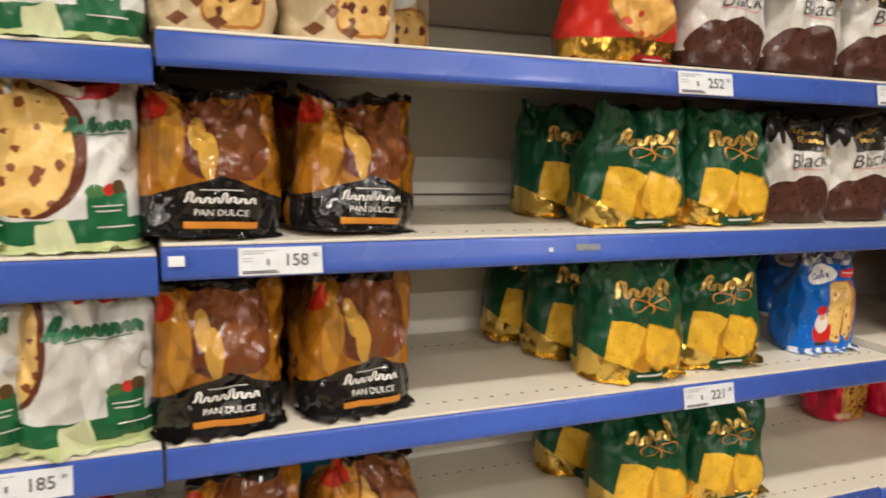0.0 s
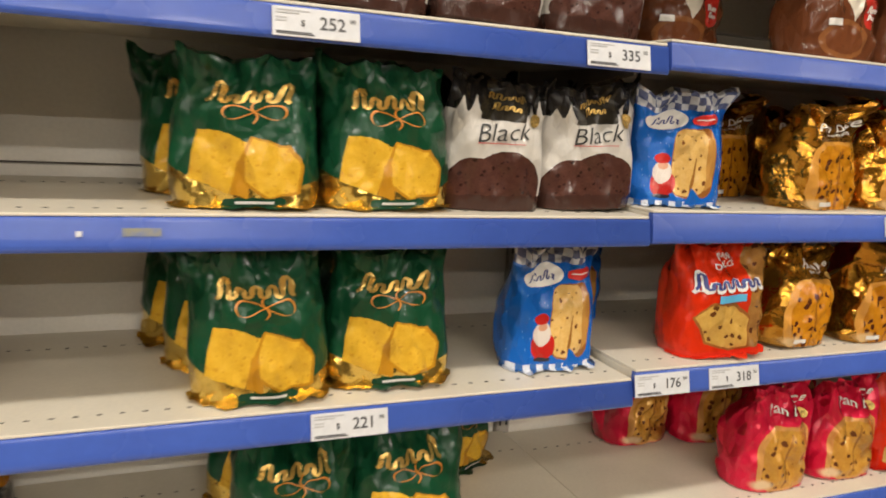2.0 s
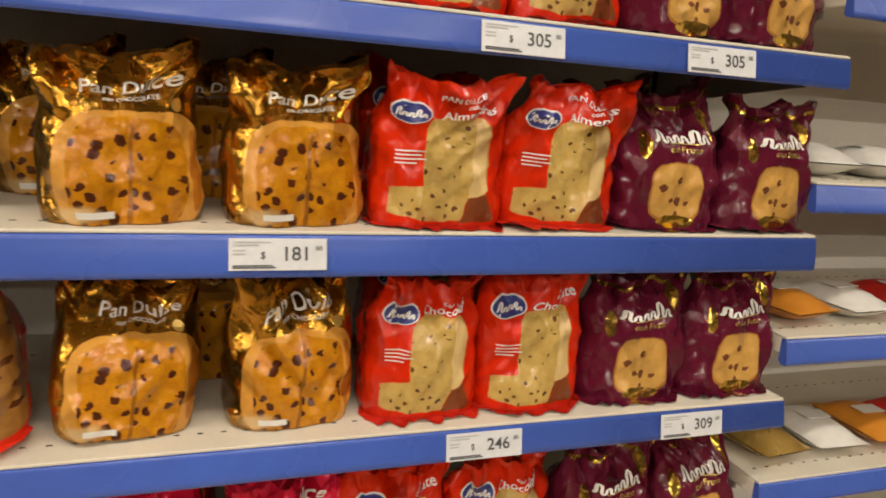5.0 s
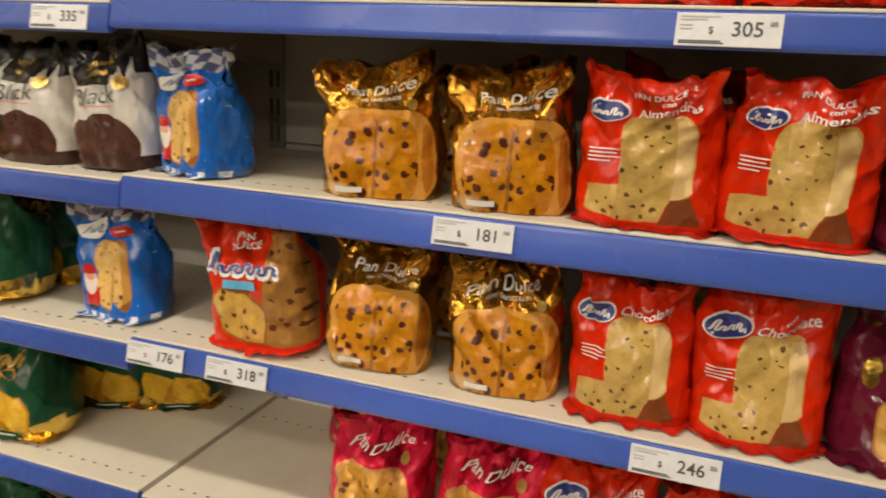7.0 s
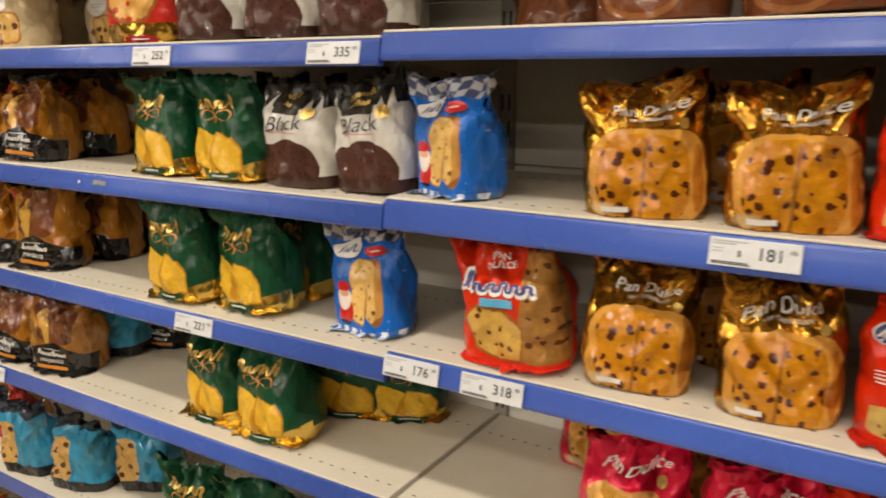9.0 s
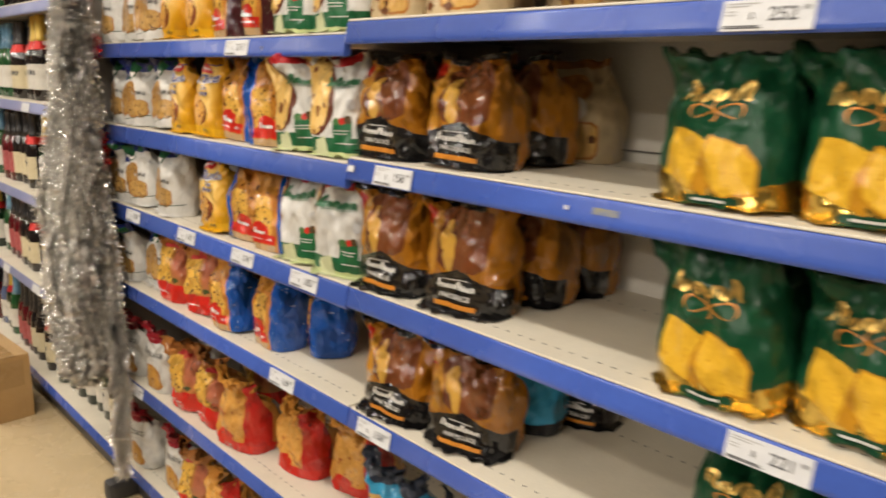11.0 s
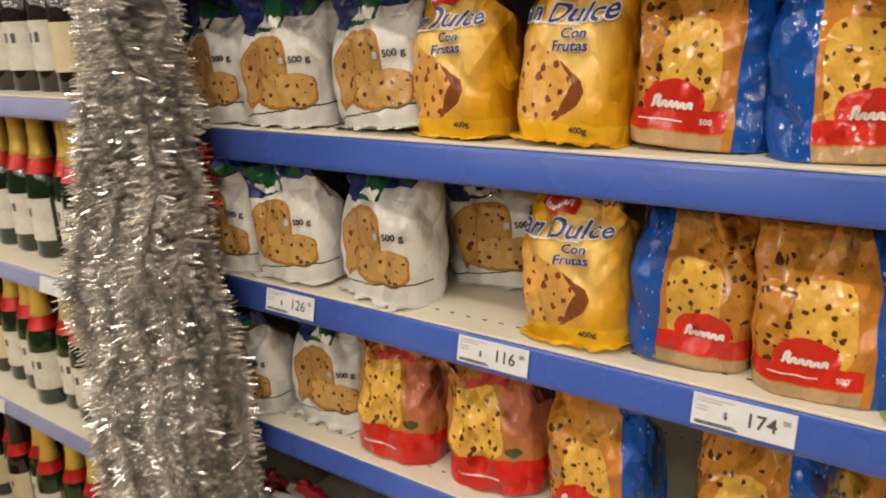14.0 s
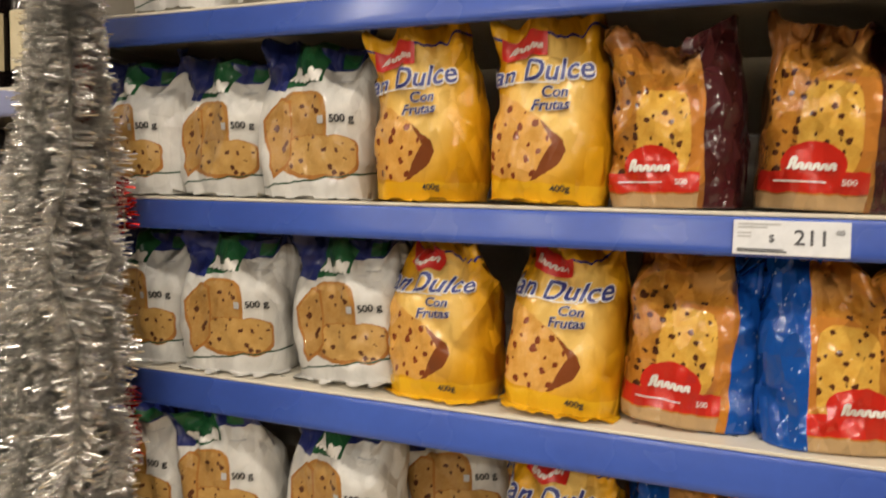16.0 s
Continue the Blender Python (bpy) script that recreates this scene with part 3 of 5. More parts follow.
def printed(shape, kind, args, parent, lift):
    """A raised print or sticker on the front of the bag."""
    w, h = shape.w / 2, shape.h
    pts, faces = [], []
    if kind == "text":
        words, size, cs, cv, mat, tilt = args[:6]
        vs, faces = text_shape(words, size, *args[6:])
        ca, sa = math.cos(radians(tilt)), math.sin(radians(tilt))
        pts = [(cs + (x * ca - y * sa) / w, cv + (x * sa + y * ca) / h) for x, y in vs]
        name = "lettering"
    elif kind == "ell":
        cs, cv, rx, ry, mat = args
        segs, name = 24, "badge"
        pts = [(cs, cv)]
        for r in (0.35, 0.7, 1.0):
            pts += [(cs + r * rx * math.cos(2 * math.pi * i / segs) / w, cv + r * ry * math.sin(2 * math.pi * i / segs) / h) for i in range(segs)]
        faces = [(0, 1 + i, 1 + (i + 1) % segs) for i in range(segs)]
        for k in range(2):
            for i in range(segs):
                a, b2 = 1 + k * segs + i, 1 + k * segs + (i + 1) % segs
                faces.append((a, a + segs, b2 + segs, b2))
    elif kind == "bar":
        cs, cv, rx, ry, mat = args
        name, n = "printed_bar", max(2, int(rx / 0.004))
        for i in range(n + 1):
            for sy in (-1, 0, 1):
                pts.append((cs + (2 * i / n - 1) * rx / w, cv + sy * ry / h))
        for i in range(n):
            for k in (0, 1):
                a = 3 * i + k
                faces.append((a, a + 3, a + 4, a + 1))
    elif kind == "mark":
        cs, cv, wide, tall, n, mat = args
        name = "emblem"
        r = random.Random(n * 3 + int(wide * 1000))
        steps = 10 * n
        heights = [1.0 if i == 0 else r.choice((0.45, 0.5, 0.55, 0.95)) for i in range(n + 1)]
        line = []
        for i in range(steps + 1):
            f = i / steps * n
            k = min(int(f), n)
            line.append((-wide / 2 + wide * f / n + 0.10 * wide / n * math.sin(4 * math.pi * f), -tall / 2 + tall * heights[k] * 0.5 * (1 - math.cos(2 * math.pi * f))))
        for i, (px, py) in enumerate(line):
            a, b = line[max(0, i - 1)], line[min(steps, i + 1)]
            dx, dy = b[0] - a[0], b[1] - a[1]
            ln = math.hypot(dx, dy) or 1
            t = 0.105 * tall
            for sgn in (-1, 1):
                qx, qy = px - sgn * t * dy / ln * 1.2, py + sgn * t * dx / ln * 0.8
                pts.append((cs + (qx + 0.18 * qy) / w, cv + qy / h))
        faces = [(2 * i, 2 * i + 2, 2 * i + 3, 2 * i + 1) for i in range(steps)]
    else:
        cs, cv, size, mat = args
        name, n = "flourish", 60
        for i in range(n + 1):
            a = 2 * math.pi * i / n
            for wd in (-1, 1):
                rr = size * (1 + wd * 0.035)
                pts.append((cs + rr * math.sin(a) / w, cv + (0.28 * rr * math.sin(2 * a) + wd * 0.0008) / h))
        faces = [(2 * i, 2 * i + 1, 2 * i + 3, 2 * i + 2) for i in range(n)]
        b = len(pts)
        for i in range(13):
            yy = size * (0.42 - 0.84 * i / 12)
            for wd in (-1, 1):
                pts.append((cs + (0.10 * size * math.sin(3.4 * (i / 12 - 0.5) * 2) + wd * 0.0013) / w, cv + yy / h))
        faces += [(b + 2 * i, b + 2 * i + 1, b + 2 * i + 3, b + 2 * i + 2) for i in range(12)]
    bm = bmesh.new()
    vs = [bm.verts.new((s * w, v * h, 0)) for s, v in pts]
    for f in faces:
        bm.faces.new([vs[k] for k in f])
    bmesh.ops.triangulate(bm, faces=bm.faces[:])
    for _ in range(3):
        long_edges = [e for e in bm.edges if e.calc_length() > 0.0055]
        if not long_edges:
            break
        bmesh.ops.subdivide_edges(bm, edges=long_edges, cuts=1)
        bmesh.ops.triangulate(bm, faces=bm.faces[:])
    for vert in bm.verts:
        vert.co = shape.at(vert.co.x / w, vert.co.y / h, -1, lift)
    ob = part(name, bm, mat, parent)
    return ob


CAKE = ("cake", (0.66, 0.42, 0.14), (0.54, 0.30, 0.08), (0.10, 0.03, 0.012), 7.5, 0.31)
CAKE_PALE = ("cake", (0.54, 0.37, 0.12), (0.44, 0.275, 0.07), (0.12, 0.05, 0.02), 11.5, 0.21)
CAKE_GOLD = ("cake", (0.60, 0.255, 0.012), (0.42, 0.14, 0.005), (0.075, 0.018, 0.006), 9.5, 0.31)
CAKE_TAN = ("cake", (0.46, 0.27, 0.09), (0.36, 0.185, 0.05), (0.09, 0.03, 0.012), 12.0, 0.25)
SPONGE = ("cake", (0.76, 0.46, 0.045), (0.64, 0.35, 0.022), (0.60, 0.31, 0.02), 16.0, 0.2)
CRUST = (0.30, 0.11, 0.025)
KINDS = {}


def kind(key, label, size, base, layers, extras=(), crumple=1.0, shoulder=0.55, top=0.95, **look_):
    KINDS[key] = dict(label=label, size=size, film=film(key, base, layers, **look_), extras=extras, crumple=crumple, shoulder=shoulder, top=top)


W_, K_, G_, R_, N_ = WHITE_INK, BLACK_INK, GOLD_INK, RED_INK, NAVY_INK
kind("marbled", "glossy brown and black film bag of marbled pan dulce", (0.178, 0.198, 0.125), (0.36, 0.135, 0.010), [
    ("loaf", (0.12, 0.68, 0.62, 0.30), (0.155, 0.045, 0.014)), ("glow", (0.25, 0.72, 0.5, 0.22), (0.19, 0.065, 0.022)),
    ("ell", (-0.62, 0.60, 0.16, 0.30, 6), (0.42, 0.19, 0.022)), ("ell", (-0.22, 0.60, 0.24, 0.20, -8), (0.105, 0.028, 0.012)), ("ell", (-0.28, 0.70, 0.12, 0.13, 12), (0.50, 0.27, 0.045)),
    ("ell", (-0.13, 0.54, 0.13, 0.17, -14), (0.52, 0.29, 0.05)), ("ell", (-0.92, 0.84, 0.20, 0.10), (0.42, 0.022, 0.010)),
    ("poly", [(-1.3, -0.2), (1.3, -0.2), (1.3, 0.2), (0.1, 0.41), (-1.3, 0.2)], (0.009, 0.008, 0.008)), ("band", (0.95, 1.2), (0.010, 0.008, 0.007))],
    [("mark", (0.05, 0.265, 0.080, 0.013, 8, W_)), ("text", ("PAN DULCE", 0.0115, 0.06, 0.165, W_, 0)), ("bar", (0.06, 0.085, 0.042, 0.0045, ORANGE_INK)), ("bar", (0.05, 0.315, 0.024, 0.0006, W_))],
    crumple=1.2, shoulder=0.66, top=0.97, rough=0.14, wrinkle=1.0, alpha_sheen=1.1)
kind("green", "dark green and gold bag of pan dulce picturing cake slices", (0.182, 0.202, 0.12), (0.006, 0.062, 0.026), [
    ("band", (-0.1, 0.145), ("foil", (0.70, 0.48, 0.11))), ("poly", [(-1.3, 0.12), (-0.4, 0.12), (-1.3, 0.36)], ("foil", (0.70, 0.48, 0.11))), ("poly", [(0.55, 0.12), (1.3, 0.12), (1.3, 0.24)], ("foil", (0.70, 0.48, 0.11))),
    ("poly", [(-0.76, 0.20), (-0.22, 0.10), (0.06, 0.42), (-0.30, 0.50), (-0.64, 0.51)], SPONGE), ("poly", [(-0.20, 0.10), (0.02, 0.06), (0.04, 0.40), (-0.12, 0.30)], (0.50, 0.23, 0.014)),
    ("poly", [(-0.08, 0.17), (0.26, 0.06), (0.72, 0.10), (0.74, 0.28), (0.58, 0.41), (0.06, 0.47), (-0.08, 0.33)], (0.48, 0.22, 0.012)), ("poly", [(-0.02, 0.18), (0.28, 0.075), (0.68, 0.115), (0.70, 0.28), (0.55, 0.395), (0.08, 0.455), (-0.02, 0.33)], SPONGE), ("loaf", (0.10, 0.04, 0.42, 0.030), (0.010, 0.055, 0.025))],
    [("mark", (0.02, 0.765, 0.098, 0.028, 5, G_)), ("loops", (0.10, 0.625, 0.036, ORANGE_INK)), ("bar", (0.10, 0.04, 0.022, 0.0018, W_))],
    crumple=1.05, shoulder=0.62, top=0.98, rough=0.30, wrinkle=0.55, alpha_sheen=0.3, wobble=0.055)
kind("black", "white and black film bag of dark chocolate cake", (0.165, 0.188, 0.12), (0.63, 0.60, 0.55), [
    ("band", (0.74, 1.3), (0.014, 0.012, 0.011)), ("tri", (-0.55, 0.74, 0.10, 0.14), (0.63, 0.60, 0.55)), ("tri", (-0.78, 0.74, 0.09, 0.10), (0.63, 0.60, 0.55)), ("tri", (0.55, 0.74, 0.07, 0.10), (0.63, 0.60, 0.55)), ("tri", (0.8, 0.74, 0.1, 0.15), (0.63, 0.60, 0.55)),
    ("box", (0.0, 0.78, 0.42, 0.10), (0.035, 0.03, 0.022)),
    ("ell", (0.15, 0.18, 0.72, 0.27), ("cake", (0.085, 0.034, 0.024), (0.052, 0.019, 0.014), (0.032, 0.012, 0.009), 14.0, 0.2)), ("ell", (-0.45, 0.17, 0.5, 0.22), ("cake", (0.10, 0.04, 0.028), (0.055, 0.02, 0.015), (0.03, 0.011, 0.008), 14.0, 0.2)),
    ("band", (-0.1, 0.12), (0.052, 0.022, 0.016))],
    [("text", ("Black", 0.037, 0.04, 0.585, K_, 5, -0.005)), ("bar", (0.0, 0.505, 0.035, 0.0005, RED_INK)), ("mark", (0.0, 0.80, 0.036, 0.012, 4, G_)), ("mark", (0.0, 0.88, 0.05, 0.010, 6, G_)), ("ell", (0.62, 0.70, 0.011, 0.011, G_))],
    crumple=0.9, shoulder=0.58, top=0.96, rough=0.26, wrinkle=0.5)
kind("noel", "blue film bag of pan dulce with checked trim", (0.155, 0.186, 0.105), (0.008, 0.115, 0.46), [("band", (-0.1, 1.3), ("specks", (0.008, 0.12, 0.50), (0.16, 0.34, 0.66))),
    ("band", (0.85, 1.3), ("check", (0.55, 0.57, 0.62), (0.09, 0.11, 0.22))), ("band", (-0.1, 0.05), ("check", (0.7, 0.73, 0.78), (0.05, 0.16, 0.42))),
    ("loaf", (0.30, 0.39, 0.46, 0.31), CRUST), ("poly", [(0.40, 0.12), (0.74, 0.20), (0.74, 0.60), (0.40, 0.66)], (0.50, 0.25, 0.06)), ("loaf", (0.22, 0.395, 0.36, 0.295), ("cake", (0.78, 0.52, 0.19), (0.66, 0.38, 0.10), (0.17, 0.06, 0.02), 11.0, 0.20)), ("poly", [(0.24, 0.09), (0.30, 0.09), (0.36, 0.44), (0.33, 0.44)], (0.30, 0.13, 0.03)), ("poly", [(0.14, 0.02), (0.62, 0.02), (0.30, 0.17)], (0.008, 0.115, 0.46)),
    ("ell", (-0.30, 0.20, 0.25, 0.12), (0.50, 0.02, 0.015)), ("ell", (-0.32, 0.30, 0.19, 0.10), (0.70, 0.62, 0.56)), ("ell", (-0.32, 0.355, 0.10, 0.035), (0.62, 0.32, 0.2)), ("ell", (-0.34, 0.425, 0.15, 0.05), (0.5, 0.02, 0.015)), ("ell", (-0.30, 0.09, 0.18, 0.02), (0.02, 0.02, 0.03))],
    [("ell", (-0.38, 0.76, 0.031, 0.016, W_)), ("mark", (-0.38, 0.758, 0.042, 0.012, 4, N_)), ("ell", (0.42, 0.77, 0.021, 0.009, R_)), ("bar", (0.42, 0.77, 0.013, 0.001, W_))],
    crumple=1.0, shoulder=0.6, top=1.0, rough=0.2, wrinkle=0.7, alpha_sheen=0.7)
kind("canela", "red film bag of pan dulce showing cake inside", (0.178, 0.195, 0.12), (0.68, 0.030, 0.006), [
    ("poly", [(0.22, 0.06), (1.3, 0.04), (1.3, 0.98), (0.55, 0.95), (0.40, 0.55)], ("cake", (0.40, 0.20, 0.05), (0.29, 0.125, 0.03), (0.10, 0.03, 0.012), 9.0, 0.26)), ("poly", [(-0.78, 0.36), (-0.55, 0.12), (-0.05, 0.05), (0.40, 0.06), (0.42, 0.34), (0.05, 0.48), (-0.45, 0.50)], CRUST), ("poly", [(-0.74, 0.36), (-0.52, 0.14), (-0.05, 0.07), (0.36, 0.08), (0.38, 0.32), (0.03, 0.45), (-0.44, 0.475)], ("cake", (0.64, 0.40, 0.10), (0.52, 0.29, 0.055), (0.13, 0.045, 0.012), 9.5, 0.25)),
    ("band", (-0.1, 0.05), (0.66, 0.03, 0.012)), ("band", (0.96, 1.3), (0.6, 0.03, 0.012))],
    [("text", ("PAN", 0.016, 0.0, 0.90, W_, 0)), ("text", ("DULCE", 0.016, 0.0, 0.825, W_, 0)), ("mark", (-0.04, 0.675, 0.128, 0.034, 6, W_)), ("mark", (-0.04, 0.68, 0.122, 0.025, 6, N_)), ("bar", (-0.05, 0.525, 0.026, 0.0065, CYAN_INK)), ("bar", (-0.62, 0.60, 0.014, 0.0008, W_))],
    crumple=1.0, shoulder=0.68, top=1.0, rough=0.2, wrinkle=0.7, alpha_sheen=0.5, fine=0.7)
GOLD_LAYERS = [
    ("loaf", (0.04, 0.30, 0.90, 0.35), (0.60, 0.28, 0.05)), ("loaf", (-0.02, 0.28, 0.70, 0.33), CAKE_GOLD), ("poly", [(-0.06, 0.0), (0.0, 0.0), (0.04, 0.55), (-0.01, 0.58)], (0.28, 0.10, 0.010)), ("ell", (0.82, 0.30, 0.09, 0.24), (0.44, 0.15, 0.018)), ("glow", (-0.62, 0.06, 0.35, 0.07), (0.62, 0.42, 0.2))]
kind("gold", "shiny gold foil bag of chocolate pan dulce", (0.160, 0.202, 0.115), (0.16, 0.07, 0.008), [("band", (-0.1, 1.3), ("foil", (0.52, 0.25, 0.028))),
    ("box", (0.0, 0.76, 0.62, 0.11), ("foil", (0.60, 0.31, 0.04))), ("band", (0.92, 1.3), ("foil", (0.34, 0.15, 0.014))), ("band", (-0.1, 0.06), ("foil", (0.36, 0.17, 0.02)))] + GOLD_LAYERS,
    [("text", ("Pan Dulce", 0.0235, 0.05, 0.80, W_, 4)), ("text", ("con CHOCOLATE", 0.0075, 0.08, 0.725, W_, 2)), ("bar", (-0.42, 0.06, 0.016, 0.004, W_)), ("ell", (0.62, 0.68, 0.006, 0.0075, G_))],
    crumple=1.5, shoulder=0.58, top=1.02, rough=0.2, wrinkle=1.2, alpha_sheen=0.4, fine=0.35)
kind("pink", "shiny crimson foil bag of fruit pan dulce", (0.166, 0.188, 0.115), (0.70, 0.014, 0.055), [("loaf", (0.02, 0.33, 0.74, 0.33), (0.62, 0.30, 0.09)), ("loaf", (-0.02, 0.32, 0.58, 0.29), ("cake", (0.62, 0.33, 0.06), (0.50, 0.22, 0.03), (0.13, 0.04, 0.012), 9.5, 0.26)), ("poly", [(-0.06, 0.04), (0.0, 0.04), (0.04, 0.55), (-0.01, 0.58)], (0.34, 0.15, 0.03)), ("glow", (-0.55, 0.07, 0.35, 0.07), (0.70, 0.5, 0.3))],
    [("text", ("Pan Dulce", 0.0235, 0.05, 0.83, W_, 4)), ("ell", (0.6, 0.71, 0.006, 0.0075, G_))],
    crumple=1.3, shoulder=0.60, top=1.02, rough=0.2, metal=0.12, wrinkle=1.0, alpha_sheen=0.5)
RED_LAYERS = [
    ("loaf", (0.14, 0.47, 0.50, 0.29), (0.52, 0.30, 0.08)), ("poly", [(0.36, 0.18), (0.62, 0.26), (0.62, 0.64), (0.50, 0.72), (0.36, 0.72)], (0.62, 0.43, 0.19)), ("loaf", (0.02, 0.465, 0.37, 0.27), CAKE_PALE), ("poly", [(-0.80, 0.10), (-0.30, 0.045), (0.22, 0.06), (0.36, 0.20), (-0.05, 0.29), (-0.78, 0.26)], CAKE_PALE),
    ("poly", [(0.22, 0.04), (0.78, 0.05), (0.60, 0.24), (0.36, 0.20)], (0.20, 0.05, 0.015)), ("band", (-0.1, 0.03), (0.48, 0.02, 0.010))]
RED_EXTRAS = [("ell", (-0.58, 0.76, 0.0235, 0.0155, W_)), ("ell", (-0.58, 0.757, 0.0215, 0.0135, N_)), ("mark", (-0.57, 0.755, 0.034, 0.010, 5, W_)), ("bar", (-0.55, 0.50, 0.016, 0.0008, W_)), ("bar", (-0.57, 0.475, 0.014, 0.0008, W_)), ("bar", (-0.54, 0.45, 0.017, 0.0008, W_)), ("bar", (-0.6, 0.425, 0.011, 0.0008, W_))]
kind("almond", "bright red film bag of almond pan dulce", (0.172, 0.192, 0.11), (0.66, 0.024, 0.004), RED_LAYERS, RED_EXTRAS + [("text", ("con", 0.0095, 0.22, 0.855, W_, 10)), ("text", ("Almendras", 0.0165, 0.26, 0.795, W_, 12)), ("text", ("PAN DULCE", 0.010, 0.1, 0.90, W_, 0))],
    crumple=1.2, shoulder=0.66, top=1.0, rough=0.18, wrinkle=0.85, alpha_sheen=0.5, fine=0.6)
kind("choco", "bright red film bag of chocolate pan dulce", (0.160, 0.190, 0.11), (0.64, 0.022, 0.004), RED_LAYERS, RED_EXTRAS + [("text", ("con", 0.0095, 0.22, 0.87, W_, 10)), ("text", ("Chocolate", 0.0165, 0.24, 0.805, W_, 10))],
    crumple=1.2, shoulder=0.66, top=0.98, rough=0.18, wrinkle=0.85, alpha_sheen=0.5, fine=0.6)
kind("maroon", "dark maroon and gold foil bag of fruit pan dulce", (0.172, 0.202, 0.115), (0.115, 0.008, 0.026), [
    ("loaf", (0.02, 0.29, 0.50, 0.215), (0.34, 0.15, 0.03)), ("loaf", (0.02, 0.295, 0.47, 0.20), ("cake", (0.58, 0.33, 0.09), (0.48, 0.25, 0.06), (0.15, 0.05, 0.02), 8.0, 0.27)),
    ("ell", (-0.62, 0.62, 0.10, 0.10), ("foil", (0.66, 0.42, 0.08))), ("ell", (0.05, 0.07, 0.34, 0.05), ("foil", (0.62, 0.38, 0.07))), ("tri", (0.72, 0.80, 0.14, 0.15), ("foil", (0.66, 0.42, 0.08))), ("band", (0.90, 0.93), ("foil", (0.5, 0.3, 0.05)))],
    [("mark", (0.08, 0.70, 0.086, 0.019, 6, W_)), ("bar", (0.08, 0.645, 0.025, 0.0008, G_)), ("text", ("con Frutas", 0.0125, 0.08, 0.60, G_, 0))],
    crumple=1.3, shoulder=0.60, top=1.0, rough=0.22, wrinkle=0.6, alpha_sheen=0.5)
kind("white_green", "white film bag of fruit pan dulce with green and navy top", (0.162, 0.188, 0.105), (0.66, 0.645, 0.61), [
    ("poly", [(-1.3, 0.70), (-0.45, 0.68), (-0.45, 1.3), (-1.3, 1.3)], (0.014, 0.022, 0.125)), ("band", (0.86, 1.3), (0.014, 0.022, 0.125)), ("poly", [(-0.45, 0.70), (0.30, 0.76), (0.34, 1.3), (-0.45, 1.3)], (0.012, 0.085, 0.030)), ("box", (0.62, 0.93, 0.14, 0.05), (0.012, 0.085, 0.030)),
    ("loaf", (-0.02, 0.42, 0.46, 0.265), (0.40, 0.19, 0.05)), ("loaf", (-0.04, 0.415, 0.41, 0.245), CAKE_TAN), ("loaf", (0.30, 0.265, 0.60, 0.135), (0.36, 0.15, 0.035)), ("loaf", (0.31, 0.275, 0.56, 0.12), ("cake", (0.54, 0.33, 0.11), (0.43, 0.24, 0.07), (0.09, 0.03, 0.012), 12.0, 0.25)),
    ("poly", [(-0.80, 0.50), (-0.52, 0.12), (-0.20, 0.24), (-0.24, 0.62), (-0.50, 0.64)], (0.36, 0.15, 0.035)), ("poly", [(-0.74, 0.49), (-0.51, 0.155), (-0.24, 0.25), (-0.28, 0.60), (-0.50, 0.62)], CAKE_TAN), ("box", (0.0, 0.115, 1.4, 0.006, -3), (0.02, 0.06, 0.035))],
    [("mark", (-0.06, 0.80, 0.050, 0.018, 6, W_)), ("text", ("500 g", 0.0125, 0.66, 0.50, K_, 4, 0.03)), ("bar", (0.34, 0.492, 0.004, 0.0045, GREYINK)), ("bar", (0.62, 0.76, 0.010, 0.001, GREYINK)), ("bar", (-0.86, 0.16, 0.006, 0.0018, GREYINK))],
    crumple=1.1, shoulder=0.64, top=1.0, rough=0.34, wrinkle=0.5, alpha_sheen=0.4)
kind("yellow", "yellow film bag of pan dulce with fruit", (0.142, 0.208, 0.105), (0.72, 0.35, 0.014), [
    ("glow", (0.05, 0.58, 0.95, 0.55), (0.80, 0.53, 0.16)), ("band", (0.90, 0.915), (0.03, 0.03, 0.2)), ("band", (0.915, 1.3), (0.70, 0.36, 0.016)),
    ("poly", [(-0.14, 0.115), (0.30, 0.21), (0.40, 0.29), (0.34, 0.345), (-0.05, 0.46)], (0.21, 0.058, 0.018)), ("poly", [(-1.3, 0.16), (-0.14, 0.115), (0.18, 0.33), (-0.05, 0.46), (-0.76, 0.60), (-1.3, 0.62)], ("cake", (0.72, 0.40, 0.11), (0.60, 0.29, 0.055), (0.20, 0.045, 0.015), 10.5, 0.27)),
    ("band", (-0.1, 0.115), (0.72, 0.40, 0.02))],
    [("bar", (-0.40, 0.855, 0.028, 0.013, R_)), ("mark", (-0.38, 0.855, 0.040, 0.010, 6, W_)), ("text", ("Pan Dulce", 0.0335, -0.20, 0.705, W_, 4, 0.05)), ("text", ("Pan Dulce", 0.0335, -0.20, 0.707, N_, 4, 0.015)), ("bar", (-0.25, 0.65, 0.034, 0.0008, W_)), ("text", ("Con", 0.0165, 0.18, 0.60, W_, 3, 0.06)), ("text", ("Frutas", 0.0165, 0.12, 0.53, W_, 3, 0.06)), ("text", ("Con", 0.0165, 0.18, 0.601, N_, 3, 0.02)), ("text", ("Frutas", 0.0165, 0.12, 0.531, N_, 3, 0.02)), ("text", ("400g", 0.0105, 0.35, 0.085, K_, 4, 0.03))],
    crumple=1.0, shoulder=0.64, top=0.80, rough=0.26, wrinkle=0.6, alpha_sheen=0.45)
RAISIN = ("cake", (0.74, 0.45, 0.09), (0.62, 0.32, 0.05), (0.09, 0.03, 0.012), 13.0, 0.28)
